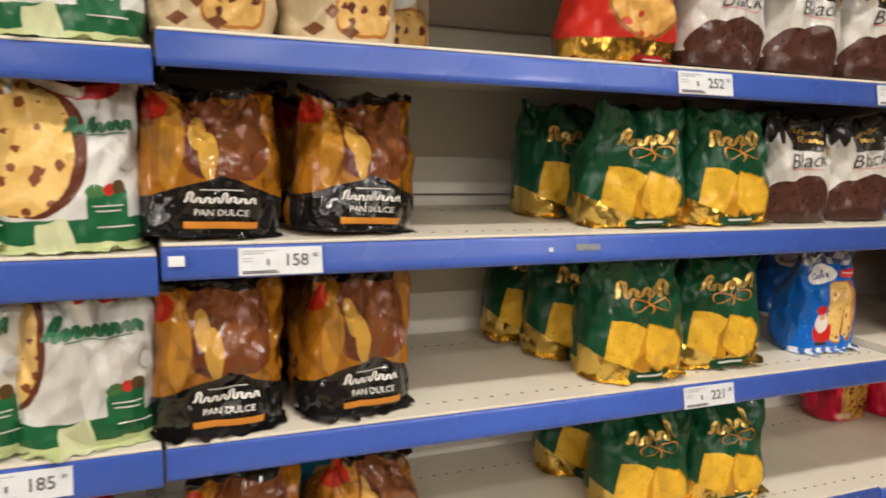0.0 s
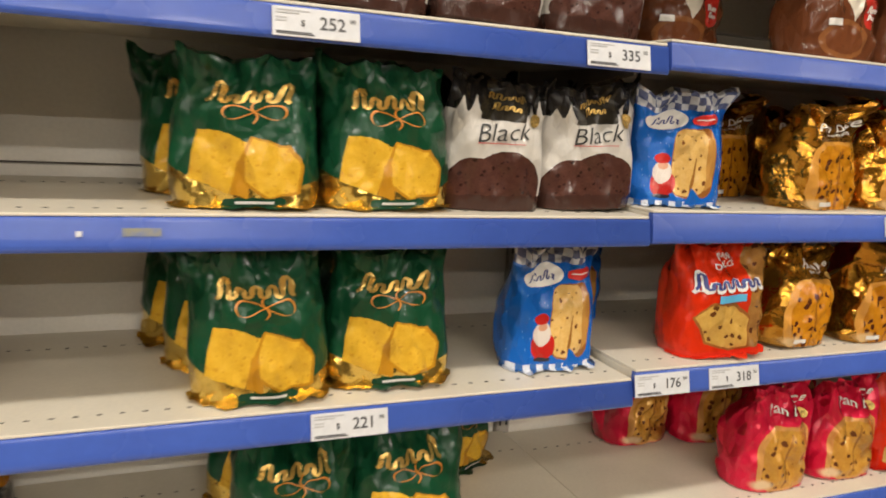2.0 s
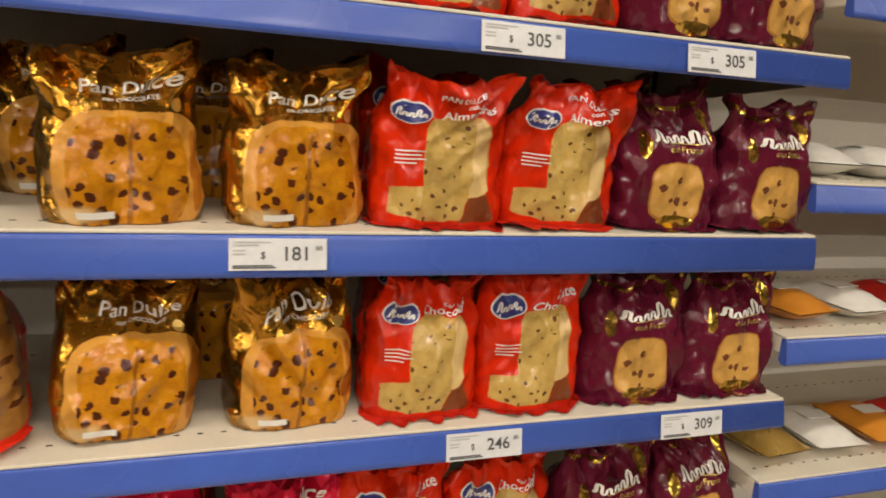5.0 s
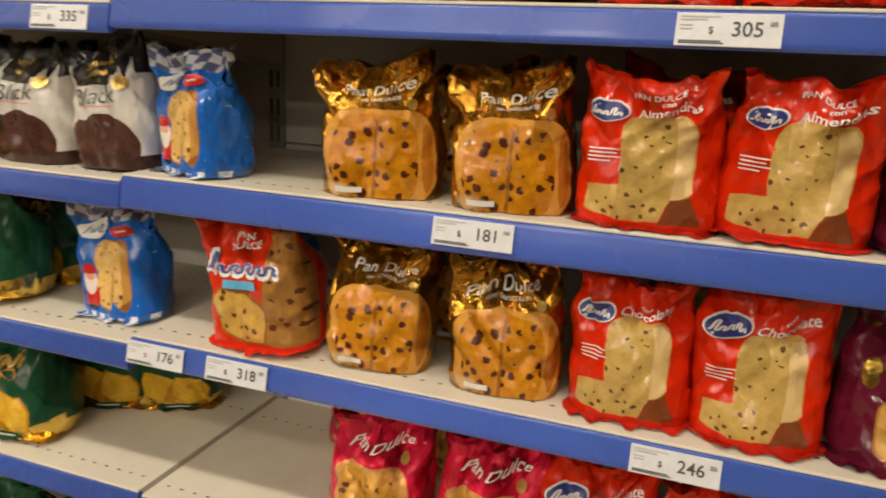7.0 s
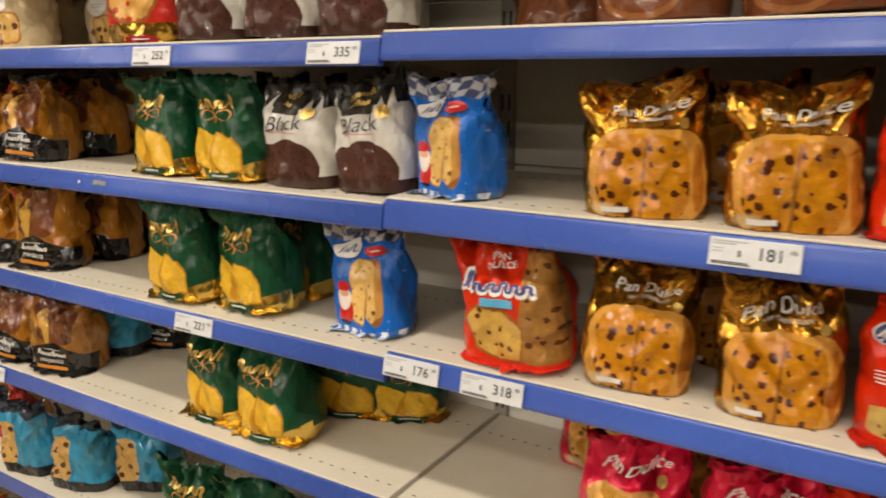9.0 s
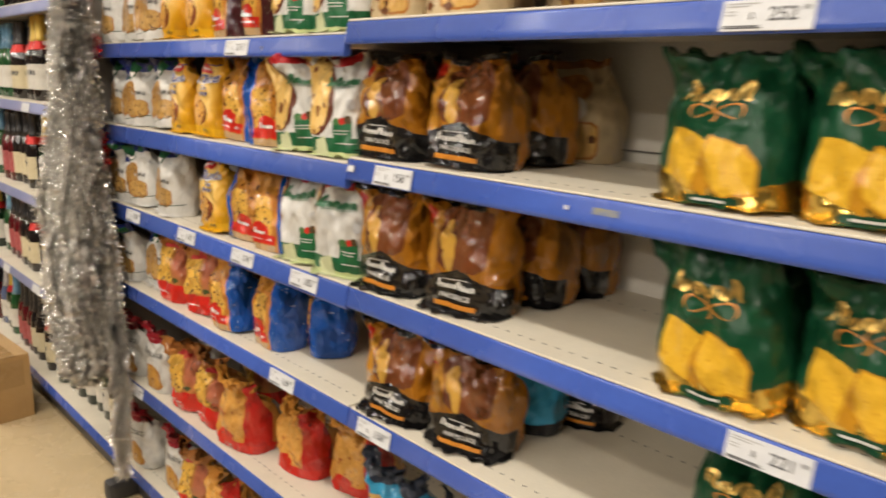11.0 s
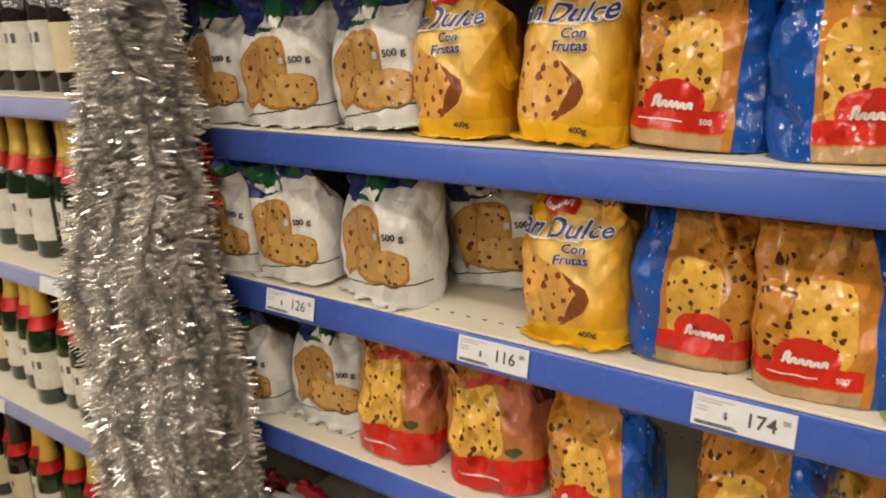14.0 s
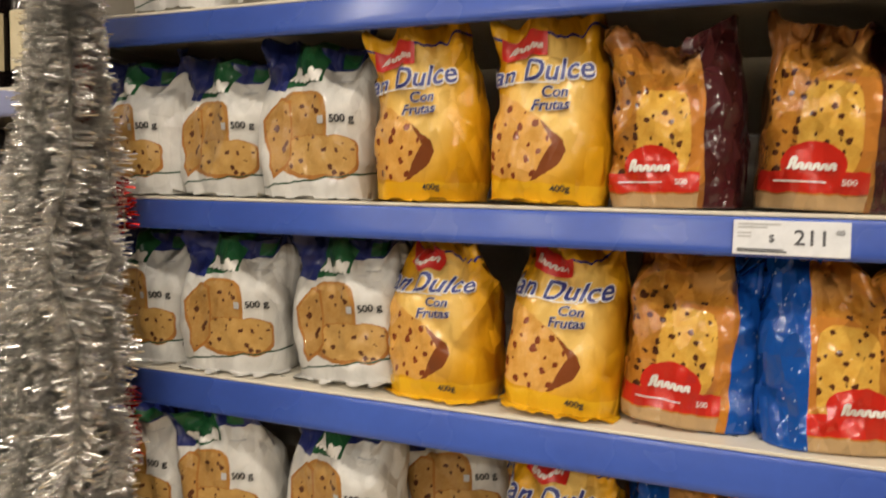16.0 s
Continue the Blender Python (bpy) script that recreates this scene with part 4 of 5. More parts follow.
FRUIT_LAYERS = [("loaf", (-0.15, 0.50, 0.78, 0.42), (0.42, 0.16, 0.03)), ("loaf", (-0.2, 0.50, 0.70, 0.38), ("cake", (0.52, 0.24, 0.04), (0.38, 0.14, 0.02), (0.06, 0.018, 0.008), 13.0, 0.29)), ("loaf", (0.12, 0.46, 0.42, 0.25), (0.50, 0.19, 0.035)), ("loaf", (-0.08, 0.42, 0.40, 0.25), RAISIN), ("glow", (0.3, 0.86, 0.6, 0.10), (0.50, 0.24, 0.07))]
FRUIT_END = [("box", (-0.3, 0.03, 0.75, 0.05), (0.46, 0.30, 0.15)), ("box", (-0.25, 0.145, 0.70, 0.055), (0.56, 0.025, 0.015)), ("ell", (-0.25, 0.235, 0.42, 0.115), (0.56, 0.025, 0.015))]
FRUIT_EXTRAS = [("mark", (-0.25, 0.24, 0.040, 0.012, 6, W_)), ("text", ("500", 0.008, 0.2, 0.145, W_, 0)), ("bar", (-0.4, 0.145, 0.022, 0.0007, W_))]
BLUE, PLUM = ("specks", (0.006, 0.075, 0.36), (0.35, 0.5, 0.7)), ("specks", (0.055, 0.012, 0.014), (0.3, 0.22, 0.2))
kind("fruit_blue", "clear bag of sliced fruit cake with blue side, red badge", (0.15, 0.19, 0.115), (0.56, 0.21, 0.028), FRUIT_LAYERS + FRUIT_END + [("box", (0.92, 0.5, 0.36, 0.8), BLUE), ("box", (5.2, 0.5, 0.6, 0.8), BLUE)], FRUIT_EXTRAS, crumple=1.1, shoulder=0.62, top=0.94, rough=0.14, wrinkle=1.0, alpha_sheen=0.9)
kind("fruit_blue_left", "clear film bag of sliced fruit cake with a starry blue side", (0.15, 0.19, 0.115), (0.56, 0.21, 0.028), [(a, (-p[0], *p[1:]) if a != "band" else p, c) for a, p, c in FRUIT_LAYERS + FRUIT_END] + [("box", (-0.78, 0.5, 0.38, 0.8), BLUE), ("box", (6.8, 0.5, 0.6, 0.8), BLUE)], [("mark", (0.3, 0.24, 0.040, 0.012, 6, W_))], crumple=1.1, shoulder=0.62, top=0.94, rough=0.14, wrinkle=1.0, alpha_sheen=0.9)
kind("fruit_plum", "clear film bag of sliced fruit cake with a dark plum side", (0.14, 0.186, 0.115), (0.30, 0.115, 0.03), FRUIT_LAYERS + FRUIT_END + [("box", (0.92, 0.5, 0.40, 0.8), PLUM), ("box", (5.2, 0.5, 0.6, 0.8), PLUM)], FRUIT_EXTRAS, crumple=1.1, shoulder=0.62, top=0.94, rough=0.14, wrinkle=1.0, alpha_sheen=0.9)
PANETTONE_BASE = [("band", (-0.1, 0.06), (0.50, 0.55, 0.28)), ("band", (0.05, 0.19), (0.012, 0.10, 0.038)), ("poly", [(-0.5, -0.1), (0.1, -0.1), (-0.1, 0.20), (-0.5, 0.16)], (0.56, 0.58, 0.36)), ("box", (0.46, 0.25, 0.28, 0.10), (0.015, 0.12, 0.045)), ("ell", (0.30, 0.35, 0.14, 0.04), (0.06, 0.16, 0.05)), ("ell", (0.50, 0.36, 0.10, 0.035), (0.50, 0.03, 0.02)), ("ell", (0.64, 0.37, 0.08, 0.04), (0.08, 0.05, 0.02)), ("box", (0.2, 0.98, 0.5, 0.06), (0.45, 0.015, 0.02))]
PANETTONE_EXTRAS = [("bar", (0.46, 0.265, 0.017, 0.0007, W_)), ("bar", (0.46, 0.235, 0.014, 0.0007, W_)), ("bar", (0.55, 0.14, 0.02, 0.0007, W_)), ("ell", (0.74, 0.52, 0.008, 0.010, GREYINK))]
PANETTONE_CAKE = ("cake", (0.74, 0.50, 0.17), (0.66, 0.40, 0.11), (0.20, 0.06, 0.02), 9.0, 0.30)
kind("panettone", "white and green panettone bag picturing a large round cake", (0.168, 0.196, 0.115), (0.66, 0.65, 0.62), [
    ("ell", (-0.50, 0.60, 0.74, 0.40), (0.11, 0.028, 0.013)), ("ell", (-0.66, 0.60, 0.72, 0.39), PANETTONE_CAKE)] + PANETTONE_BASE,
    [("mark", (0.42, 0.755, 0.076, 0.020, 7, GREEN_INK)), ("bar", (0.42, 0.685, 0.030, 0.0007, GREEN_INK))] + PANETTONE_EXTRAS,
    crumple=1.0, shoulder=0.64, top=0.98, rough=0.34, wrinkle=0.45, alpha_sheen=0.4)
kind("panettone_side", "white and green panettone bag turned to its lettered side", (0.168, 0.196, 0.115), (0.66, 0.65, 0.62), [
    ("ell", (-1.18, 0.60, 0.56, 0.36), (0.11, 0.028, 0.013)), ("ell", (-1.26, 0.60, 0.54, 0.35), PANETTONE_CAKE)] + PANETTONE_BASE,
    [("mark", (0.05, 0.765, 0.112, 0.024, 9, GREEN_INK)), ("bar", (0.10, 0.685, 0.040, 0.0007, GREEN_INK))] + PANETTONE_EXTRAS,
    crumple=1.0, shoulder=0.64, top=0.94, rough=0.34, wrinkle=0.55, alpha_sheen=0.4)
kind("red_base", "clear cellophane bag of fruit cake on a red base", (0.15, 0.195, 0.12), (0.46, 0.18, 0.05), [
    ("glow", (0.75, 0.65, 0.6, 0.4), (0.42, 0.13, 0.07)), ("loaf", (-0.2, 0.55, 0.62, 0.30), (0.40, 0.17, 0.04)), ("loaf", (-0.22, 0.54, 0.55, 0.27), RAISIN), ("band", (-0.1, 0.27), (0.58, 0.02, 0.012)), ("ell", (0.5, 0.34, 0.16, 0.04), (0.05, 0.07, 0.02)), ("ell", (0.2, 0.85, 0.5, 0.06), (0.50, 0.05, 0.05))],
    [("bar", (-0.2, 0.13, 0.03, 0.001, W_))], crumple=1.9, shoulder=0.58, top=0.92, rough=0.12, wrinkle=0.95, alpha_sheen=0.9)
kind("white_red", "white film bag of pan dulce with a dark red top", (0.16, 0.195, 0.11), (0.60, 0.585, 0.55), [
    ("band", (0.80, 1.3), (0.28, 0.012, 0.022)), ("loaf", (0.05, 0.22, 0.55, 0.19), (0.36, 0.15, 0.03)), ("loaf", (0.02, 0.22, 0.48, 0.165), ("cake", (0.52, 0.28, 0.07), (0.40, 0.19, 0.04), (0.15, 0.05, 0.02), 9.0, 0.22))],
    [("text", ("PAN DULCE", 0.021, 0.0, 0.60, K_, 0)), ("bar", (0.0, 0.52, 0.03, 0.001, GREYINK))], crumple=1.15, shoulder=0.62, top=0.95, rough=0.3, wrinkle=0.65)
kind("orange_red", "clear orange cellophane bag of cake with a red side", (0.172, 0.195, 0.12), (0.62, 0.27, 0.05), [
    ("loaf", (-0.2, 0.5, 0.6, 0.34), ("cake", (0.70, 0.38, 0.10), (0.58, 0.26, 0.05), (0.4, 0.12, 0.03), 9.0, 0.2)), ("box", (0.85, 0.5, 0.42, 0.8), (0.46, 0.02, 0.015)), ("band", (-0.1, 0.13), (0.55, 0.02, 0.012)), ("ell", (-0.4, 0.15, 0.35, 0.1), (0.56, 0.025, 0.012))], [], crumple=1.7, shoulder=0.58, top=0.95, rough=0.12, wrinkle=0.9, alpha_sheen=0.9)
kind("cream", "cream film bag of chocolate chip cake", (0.155, 0.2, 0.115), (0.58, 0.45, 0.27), [
    ("loaf", (0.25, 0.22, 0.5, 0.19), (0.38, 0.15, 0.03)), ("loaf", (0.25, 0.22, 0.45, 0.165), CAKE), ("tri", (-0.6, 0.08, 0.18, 0.05), (0.16, 0.06, 0.025)), ("tri", (-0.3, 0.2, 0.13, 0.05), (0.18, 0.07, 0.03)), ("tri", (0.0, 0.07, 0.16, 0.05), (0.14, 0.05, 0.02)), ("ell", (0.0, 0.72, 0.5, 0.14), (0.40, 0.18, 0.05)), ("band", (0.93, 1.3), (0.3, 0.12, 0.03))],
    [("ell", (0.0, 0.52, 0.034, 0.026, W_)), ("bar", (0.0, 0.53, 0.022, 0.001, GREYINK)), ("bar", (0.0, 0.50, 0.018, 0.001, GREYINK))], crumple=1.1, shoulder=0.62, top=0.96, rough=0.3, wrinkle=0.65)
kind("red_gold", "red and gold film bag of fruit cake", (0.185, 0.205, 0.12), (0.58, 0.03, 0.018), [
    ("ell", (0.1, 0.52, 0.72, 0.33), CRUST), ("ell", (0.1, 0.52, 0.66, 0.30), ("cake", (0.72, 0.42, 0.12), (0.60, 0.30, 0.07), (0.48, 0.05, 0.02), 7.5, 0.30)), ("band", (-0.1, 0.2), ("foil", (0.55, 0.32, 0.05))), ("loaf", (0.3, 0.04, 0.4, 0.04), (0.35, 0.02, 0.02))], [("bar", (0.3, 0.04, 0.02, 0.001, W_))], crumple=1.15, rough=0.22, wrinkle=0.55)
kind("brown", "chocolate brown film bag of pan dulce", (0.168, 0.196, 0.12), (0.135, 0.042, 0.016), [
    ("tri", (0.0, 0.62, 0.35, 0.28), (0.66, 0.6, 0.5)), ("loaf", (0.5, 0.45, 0.22, 0.16), (0.5, 0.03, 0.02)), ("ell", (-0.2, 0.18, 0.6, 0.18), (0.24, 0.09, 0.03)), ("ell", (-0.2, 0.18, 0.5, 0.13), (0.16, 0.05, 0.018))], [("mark", (0.5, 0.47, 0.024, 0.012, 3, W_)), ("mark", (0.5, 0.4, 0.024, 0.010, 3, W_)), ("bar", (-0.55, 0.33, 0.012, 0.006, W_))], crumple=1.2, shoulder=0.6, rough=0.24, wrinkle=0.5, alpha_sheen=0.5)
kind("sky", "light blue and black film bag of fruit cake", (0.17, 0.195, 0.12), (0.035, 0.27, 0.46), [
    ("loaf", (-0.45, 0.42, 0.42, 0.30), CAKE), ("band", (-0.1, 0.14), (0.02, 0.02, 0.022)), ("band", (0.84, 1.3), (0.03, 0.035, 0.05))], [], crumple=1.6, shoulder=0.58, rough=0.16, wrinkle=0.8, alpha_sheen=0.7)
BUILT = {}
FLAPPED = ("green", "noel", "panettone", "panettone_side", "white_green", "yellow", "marbled", "almond", "choco", "canela", "red_gold", "maroon")


def bag(key, x, y, z, turn=0.0, sx=1.0, sz=1.0, variant=0, lean=0.0, tip=0.0):
    k = KINDS[key]
    m = pose(x, y, z + abs(math.sin(radians(tip))) * k["size"][0] * 0.42, lean, tip, turn) @ Matrix.Diagonal((sx, 1, sz, 1))
    if (key, variant) in BUILT:
        return copy_thing(BUILT[key, variant][0], m @ BUILT[key, variant][1])
    root = tagged(empty("pan_dulce_bag"), k["label"], "cake bag", "bags of " + key.replace("_", " ") + " pan dulce")
    shape = BagShape(*k["size"], seed=len(BUILT) + 3, crumple=k["crumple"], shoulder=k["shoulder"], top=k["top"])
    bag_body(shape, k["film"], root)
    top_seal(shape, k["film"], root)
    if key in FLAPPED:
        base_flap(shape, k["film"], root)
    for n, (what, args) in enumerate(k["extras"]):
        printed(shape, what, args, root, 0.0022 + 0.0003 * n)
    root.matrix_basis = m
    BUILT[key, variant] = (root, Matrix.Diagonal((1 / sx, 1, 1 / sz, 1)))
    return root


ROLL = random.Random(11)


def row(z, items, y0=0.009):
    """Bags along one shelf: kind, middle in x, then as needed how far back, turn and height."""
    for it in items:
        key, x = it[0], it[1]
        back = it[2] if len(it) > 2 else 0.0
        turn = it[3] if len(it) > 3 else ROLL.uniform(-5, 5)
        sz = it[4] if len(it) > 4 else ROLL.uniform(0.96, 1.03)
        d, h = KINDS[key]["size"][2], KINDS[key]["size"][1]
        above = [lv - z for levels in LEVELS.values() for lv in levels if lv > z + 0.1]
        if above:
            sz = min(sz, (min(above) - 0.031) / (h + 0.008))
        bag(key, x, y0 + back + d / 2, z + 0.0005, turn, ROLL.uniform(0.97, 1.02), sz, ROLL.randrange(3), 0.0, ROLL.uniform(-3.5, 3.5))


A, B, C = LEVELS["A"], LEVELS["B"], LEVELS["C"]
wg, ye, fb, fl, fp, pa = "white_green", "yellow", "fruit_blue", "fruit_blue_left", "fruit_plum", "panettone"
row(A[0], [(wg, -1.15), (wg, -0.98), (wg, -0.81), (wg, -0.64), (ye, -0.47), (ye, -0.32), (pa, -0.13)])
row(A[1], [(wg, -1.225, 0, -12), (wg, -1.09, 0.015, -8), (wg, -0.945, 0, 2, 1.07), (ye, -0.79, 0, -3), (ye, -0.645, 0, 0), (fp, -0.505), (fp, -0.365), (pa, -0.235), (pa, -0.085)])
row(A[2], [(wg, -1.218, 0.01, -10), (wg, -1.07, 0, 4), (wg, -0.895, 0.01, -4), (ye, -0.765, 0, -4), (ye, -0.622, 0, 0), (fb, -0.488, 0.01, 4), (fl, -0.350, 0, 8), (pa, -0.222, 0, 8), (pa, -0.092, 0, 6)])
row(A[3], [(wg, -1.222, 0.0, -8), (wg, -1.08, 0, -2), (wg, -0.905, 0.004, -12), (wg, -0.80, 0.13, 10), (ye, -0.61, 0, 4), (fl, -0.485, 0.01, 6), (fb, -0.345, 0, 8), ("panettone_side", -0.215, 0, 6), ("panettone_side", -0.085, 0, 12), (ye, -0.72, 0.18), (fb, -0.5, 0.17), (pa, -0.22, 0.17)])
row(A[4], [(wg, -1.215, 0, -4), (wg, -1.06, 0.03), ("red_base", -0.90, 0, 6), ("red_base", -0.735, 0.01, 10), (fb, -0.575, 0.0, 4), (fb, -0.40, 0.02, -4), (fb, -0.285, 0.085, -34), ("orange_red", -0.15, 0.2), (wg, -1.05, 0.18), ("red_base", -0.85, 0.17)])
row(A[5], [("white_red", -1.22, 0, 0), ("white_red", -1.04, 0, 5), ("red_base", -0.86, 0.0, 8), ("red_base", -0.72, 0.01, 5), ("orange_red", -0.55, 0.0, 14), ("orange_red", -0.34, 0.05, 10, 0.95), ("orange_red", -0.17, 0.1, 15, 0.9), ("white_red", -1.05, 0.17), ("red_base", -0.75, 0.17)])
row(A[6], [("white_red", -1.22, 0), ("white_red", -1.0, 0.02), ("red_base", -0.84, 0), ("orange_red", -0.67, 0), ("orange_red", -0.48, 0.02), ("red_base", -0.3, 0), ("orange_red", -0.12, 0.03)])
mb, gr, bl = "marbled", "green", "black"
row(B[0], [("cream", 0.2), ("cream", 0.4), (bl, 0.8), (bl, 1.0)], 0.06)
row(B[1], [("cream", 0.07), ("cream", 0.225), ("cream", 0.34, 0.16), ("cream", 0.12, 0.16), ("red_gold", 0.655, 0.0, 4), (bl, 0.835), (bl, 1.0), (bl, 1.16), (bl, 0.9, 0.16), (bl, 1.08, 0.16)], 0.022)
row(B[2], [(mb, 0.060, 0, 4), (mb, 0.243, 0.01, 8), (mb, 0.10, 0.16), (mb, 0.250, 0.135), ("cream", 0.272, 0.262, 10), (gr, 0.695, 0.012, -7, 1.0), (gr, 0.872, 0.012, -4, 0.96), (gr, 0.665, 0.15, -6), (gr, 0.86, 0.15), (bl, 1.026, 0.02, -6, 0.97), (bl, 1.182, 0.024, -5, 0.97), (bl, 1.05, 0.16), (bl, 1.17, 0.17)])
row(B[3], [(mb, 0.068, 0, 3, 0.97), (mb, 0.248, 0.01, 10, 0.97), (mb, 0.12, 0.16), (mb, 0.268, 0.14), (mb, 0.27, 0.25), (gr, 0.715, 0.008, -6, 0.97), (gr, 0.893, 0.025, -8, 0.95), (gr, 0.69, 0.14, -10, 0.95), (gr, 0.88, 0.15, 0, 0.95), (gr, 0.66, 0.25, -14, 0.95), ("noel", 1.153, 0.04, -6, 1.0), ("noel", 1.30, 0.25, -10, 0.9)])
row(B[4], [(mb, 0.085, 0, 8, 0.92), (mb, 0.262, 0.01, 14, 0.92), (mb, 0.15, 0.16, 0, 0.92), ("sky", 0.27, 0.14, 15, 0.9), (mb, 0.31, 0.25, 20, 0.75), (gr, 0.77, 0.03, -8, 0.93), (gr, 0.93, 0.02, -4, 0.94), (gr, 0.755, 0.19, -12, 0.9), (gr, 0.97, 0.18, 20, 0.8), (gr, 1.08, 0.23, 30, 0.7)])
row(B[5], [("sky", 0.095, 0, 10), ("sky", 0.275, 0.02, 14), ("sky", 0.42, 0.1, 20), (gr, 0.70, 0, 8), (gr, 0.88, 0.01, 12), (gr, 1.06, 0.02, 10)])
row(B[6], [("sky", 0.12), ("sky", 0.32), (gr, 0.6), (gr, 0.8), (gr, 1.0)])
go, al, ch, ma, pk = "gold", "almond", "choco", "maroon", "pink"
row(C[0], [("brown", 1.5), ("brown", 1.7), (al, 1.95), (al, 2.15), (ma, 2.35)])
row(C[1], [("brown", 1.43, 0.15, -4), ("brown", 1.625, 0.0, 4), ("brown", 1.80, 0.0, 0), (ch, 1.955), (ch, 2.105), (ma, 2.26), (ma, 2.41)], 0.022)
row(C[2], [("noel", 1.337, 0.012, -24, 0.9), (go, 1.62, 0.004, 12, 1.0), (go, 1.795, 0.004, 10, 0.98), (go, 1.55, 0.17, 10), (go, 1.72, 0.17, 0), (al, 1.958, 0.0, 0, 1.0), (al, 2.112, 0.0, -3, 0.93), (ma, 2.273, 0.0, -4, 1.0), (ma, 2.425, 0.0, 4, 1.02), (al, 1.98, 0.16), (ma, 2.3, 0.16)])
row(C[3], [("canela", 1.445, 0, -2, 0.96), (go, 1.62, 0.012, 10, 0.94), (go, 1.80, 0.012, 8, 0.95), (ch, 1.962, 0.01, 0, 0.98), (ch, 2.108, 0.01, -2, 1.0), (ma, 2.265, 0.01, -3, 0.94), (ma, 2.42, 0.01, 2, 0.94), (go, 1.70, 0.17), (ch, 2.0, 0.17)])
row(C[4], [(pk, 1.622, 0.02, 0), (pk, 1.79, 0.02, -2), (ch, 1.945, 0.02), (ch, 2.10, 0.02), (ma, 2.265, 0.02, 0, 0.95), (ma, 2.42, 0.02, 0, 0.95), (pk, 1.50, 0.25, 10, 0.9), (pk, 1.66, 0.22, 0), (pk, 1.84, 0.2)])
row(C[5], [(al, 1.62, 0.02), (al, 1.79, 0.02), (pk, 1.96), (pk, 2.13), (ma, 2.30), (ma, 2.43, 0.1)])
row(C[6], [(al, 1.6), (pk, 1.8), (ch, 2.0), (ma, 2.2), (ma, 2.4)])

# ---- price tags ----


def price_tag(x, z, price, wide=0.1, tall=0.033):
    root = tagged(empty("price_tag", pose(x, -0.0112, z, -12)), "white price label clipped to the shelf rail" if price else "blank white sticker on the shelf rail", "price tag", "shelf price labels")
    box("card", -wide / 2, wide / 2, -0.001, 0.001, -tall / 2, tall / 2, PAPER, root, 0.0004)
    if not price:
        return root

    def write(words, size, cx, cz, mat):
        vs, fs = text_shape(words, size)
        mesh_obj("lettering", [(a + cx, -0.0016, b + cz) for a, b in vs], fs, mat, root)
    write(price, 0.0205, 0.018, 0.0, INK)
    write("00", 0.007, 0.0415, 0.006, INK)
    write("$", 0.010, -0.016, -0.001, INK)
    for k, (a, b, c) in enumerate(((-0.046, -0.008, 0.0125), (-0.046, -0.020, 0.0095), (-0.046, -0.034, 0.004), (-0.046, -0.034, 0.0005), (-0.046, -0.006, -0.0115), (-0.046, -0.003, -0.0135))):
        box("print_line", a, b, -0.0016, -0.0012, c - 0.0007, c + 0.0007, GREYINK if k < 4 else INK, root)
    return root


for x, z, price in ((0.137, B[2], "158"), (0.757, B[1], "252"), (1.165, B[1], "335"), (0.815, B[3], "221"), (1.299, C[3], "176"), (1.438, C[3], "318"), (1.772, C[2], "181"), (2.028, C[3], "246"),
                    (2.335, C[3], "309"), (2.025, C[1], "305"), (2.29, C[1], "305"), (-0.148, A[3], "185"), (-0.404, A[3], "174"), (-0.697, A[3], "116"), (-1.048, A[3], "126"), (-0.245, A[4], "169"), (0.085, B[4], "158"), (-0.395, A[1], "211"),
                    (-1.12, A[5], "139"), (2.42, C[4], "246")):
    price_tag(x, z - 0.0235, price)
price_tag(0.018, B[2] - 0.02, "", 0.018, 0.012)
price_tag(0.51, B[2] - 0.022, "", 0.006, 0.006)
tagged(box("sticker_residue", -0.02, 0.02, -0.0008, 0.0, -0.005, 0.004, surface("yellowed_glue", (0.30, 0.28, 0.12), (0.12, 0.16, 0.35), 60, 0.6)), "yellowed glue residue stuck to the shelf rail", "residue").matrix_basis = pose(0.572, -0.0092, B[2] - 0.02, -12)

# ---- tinsel ----


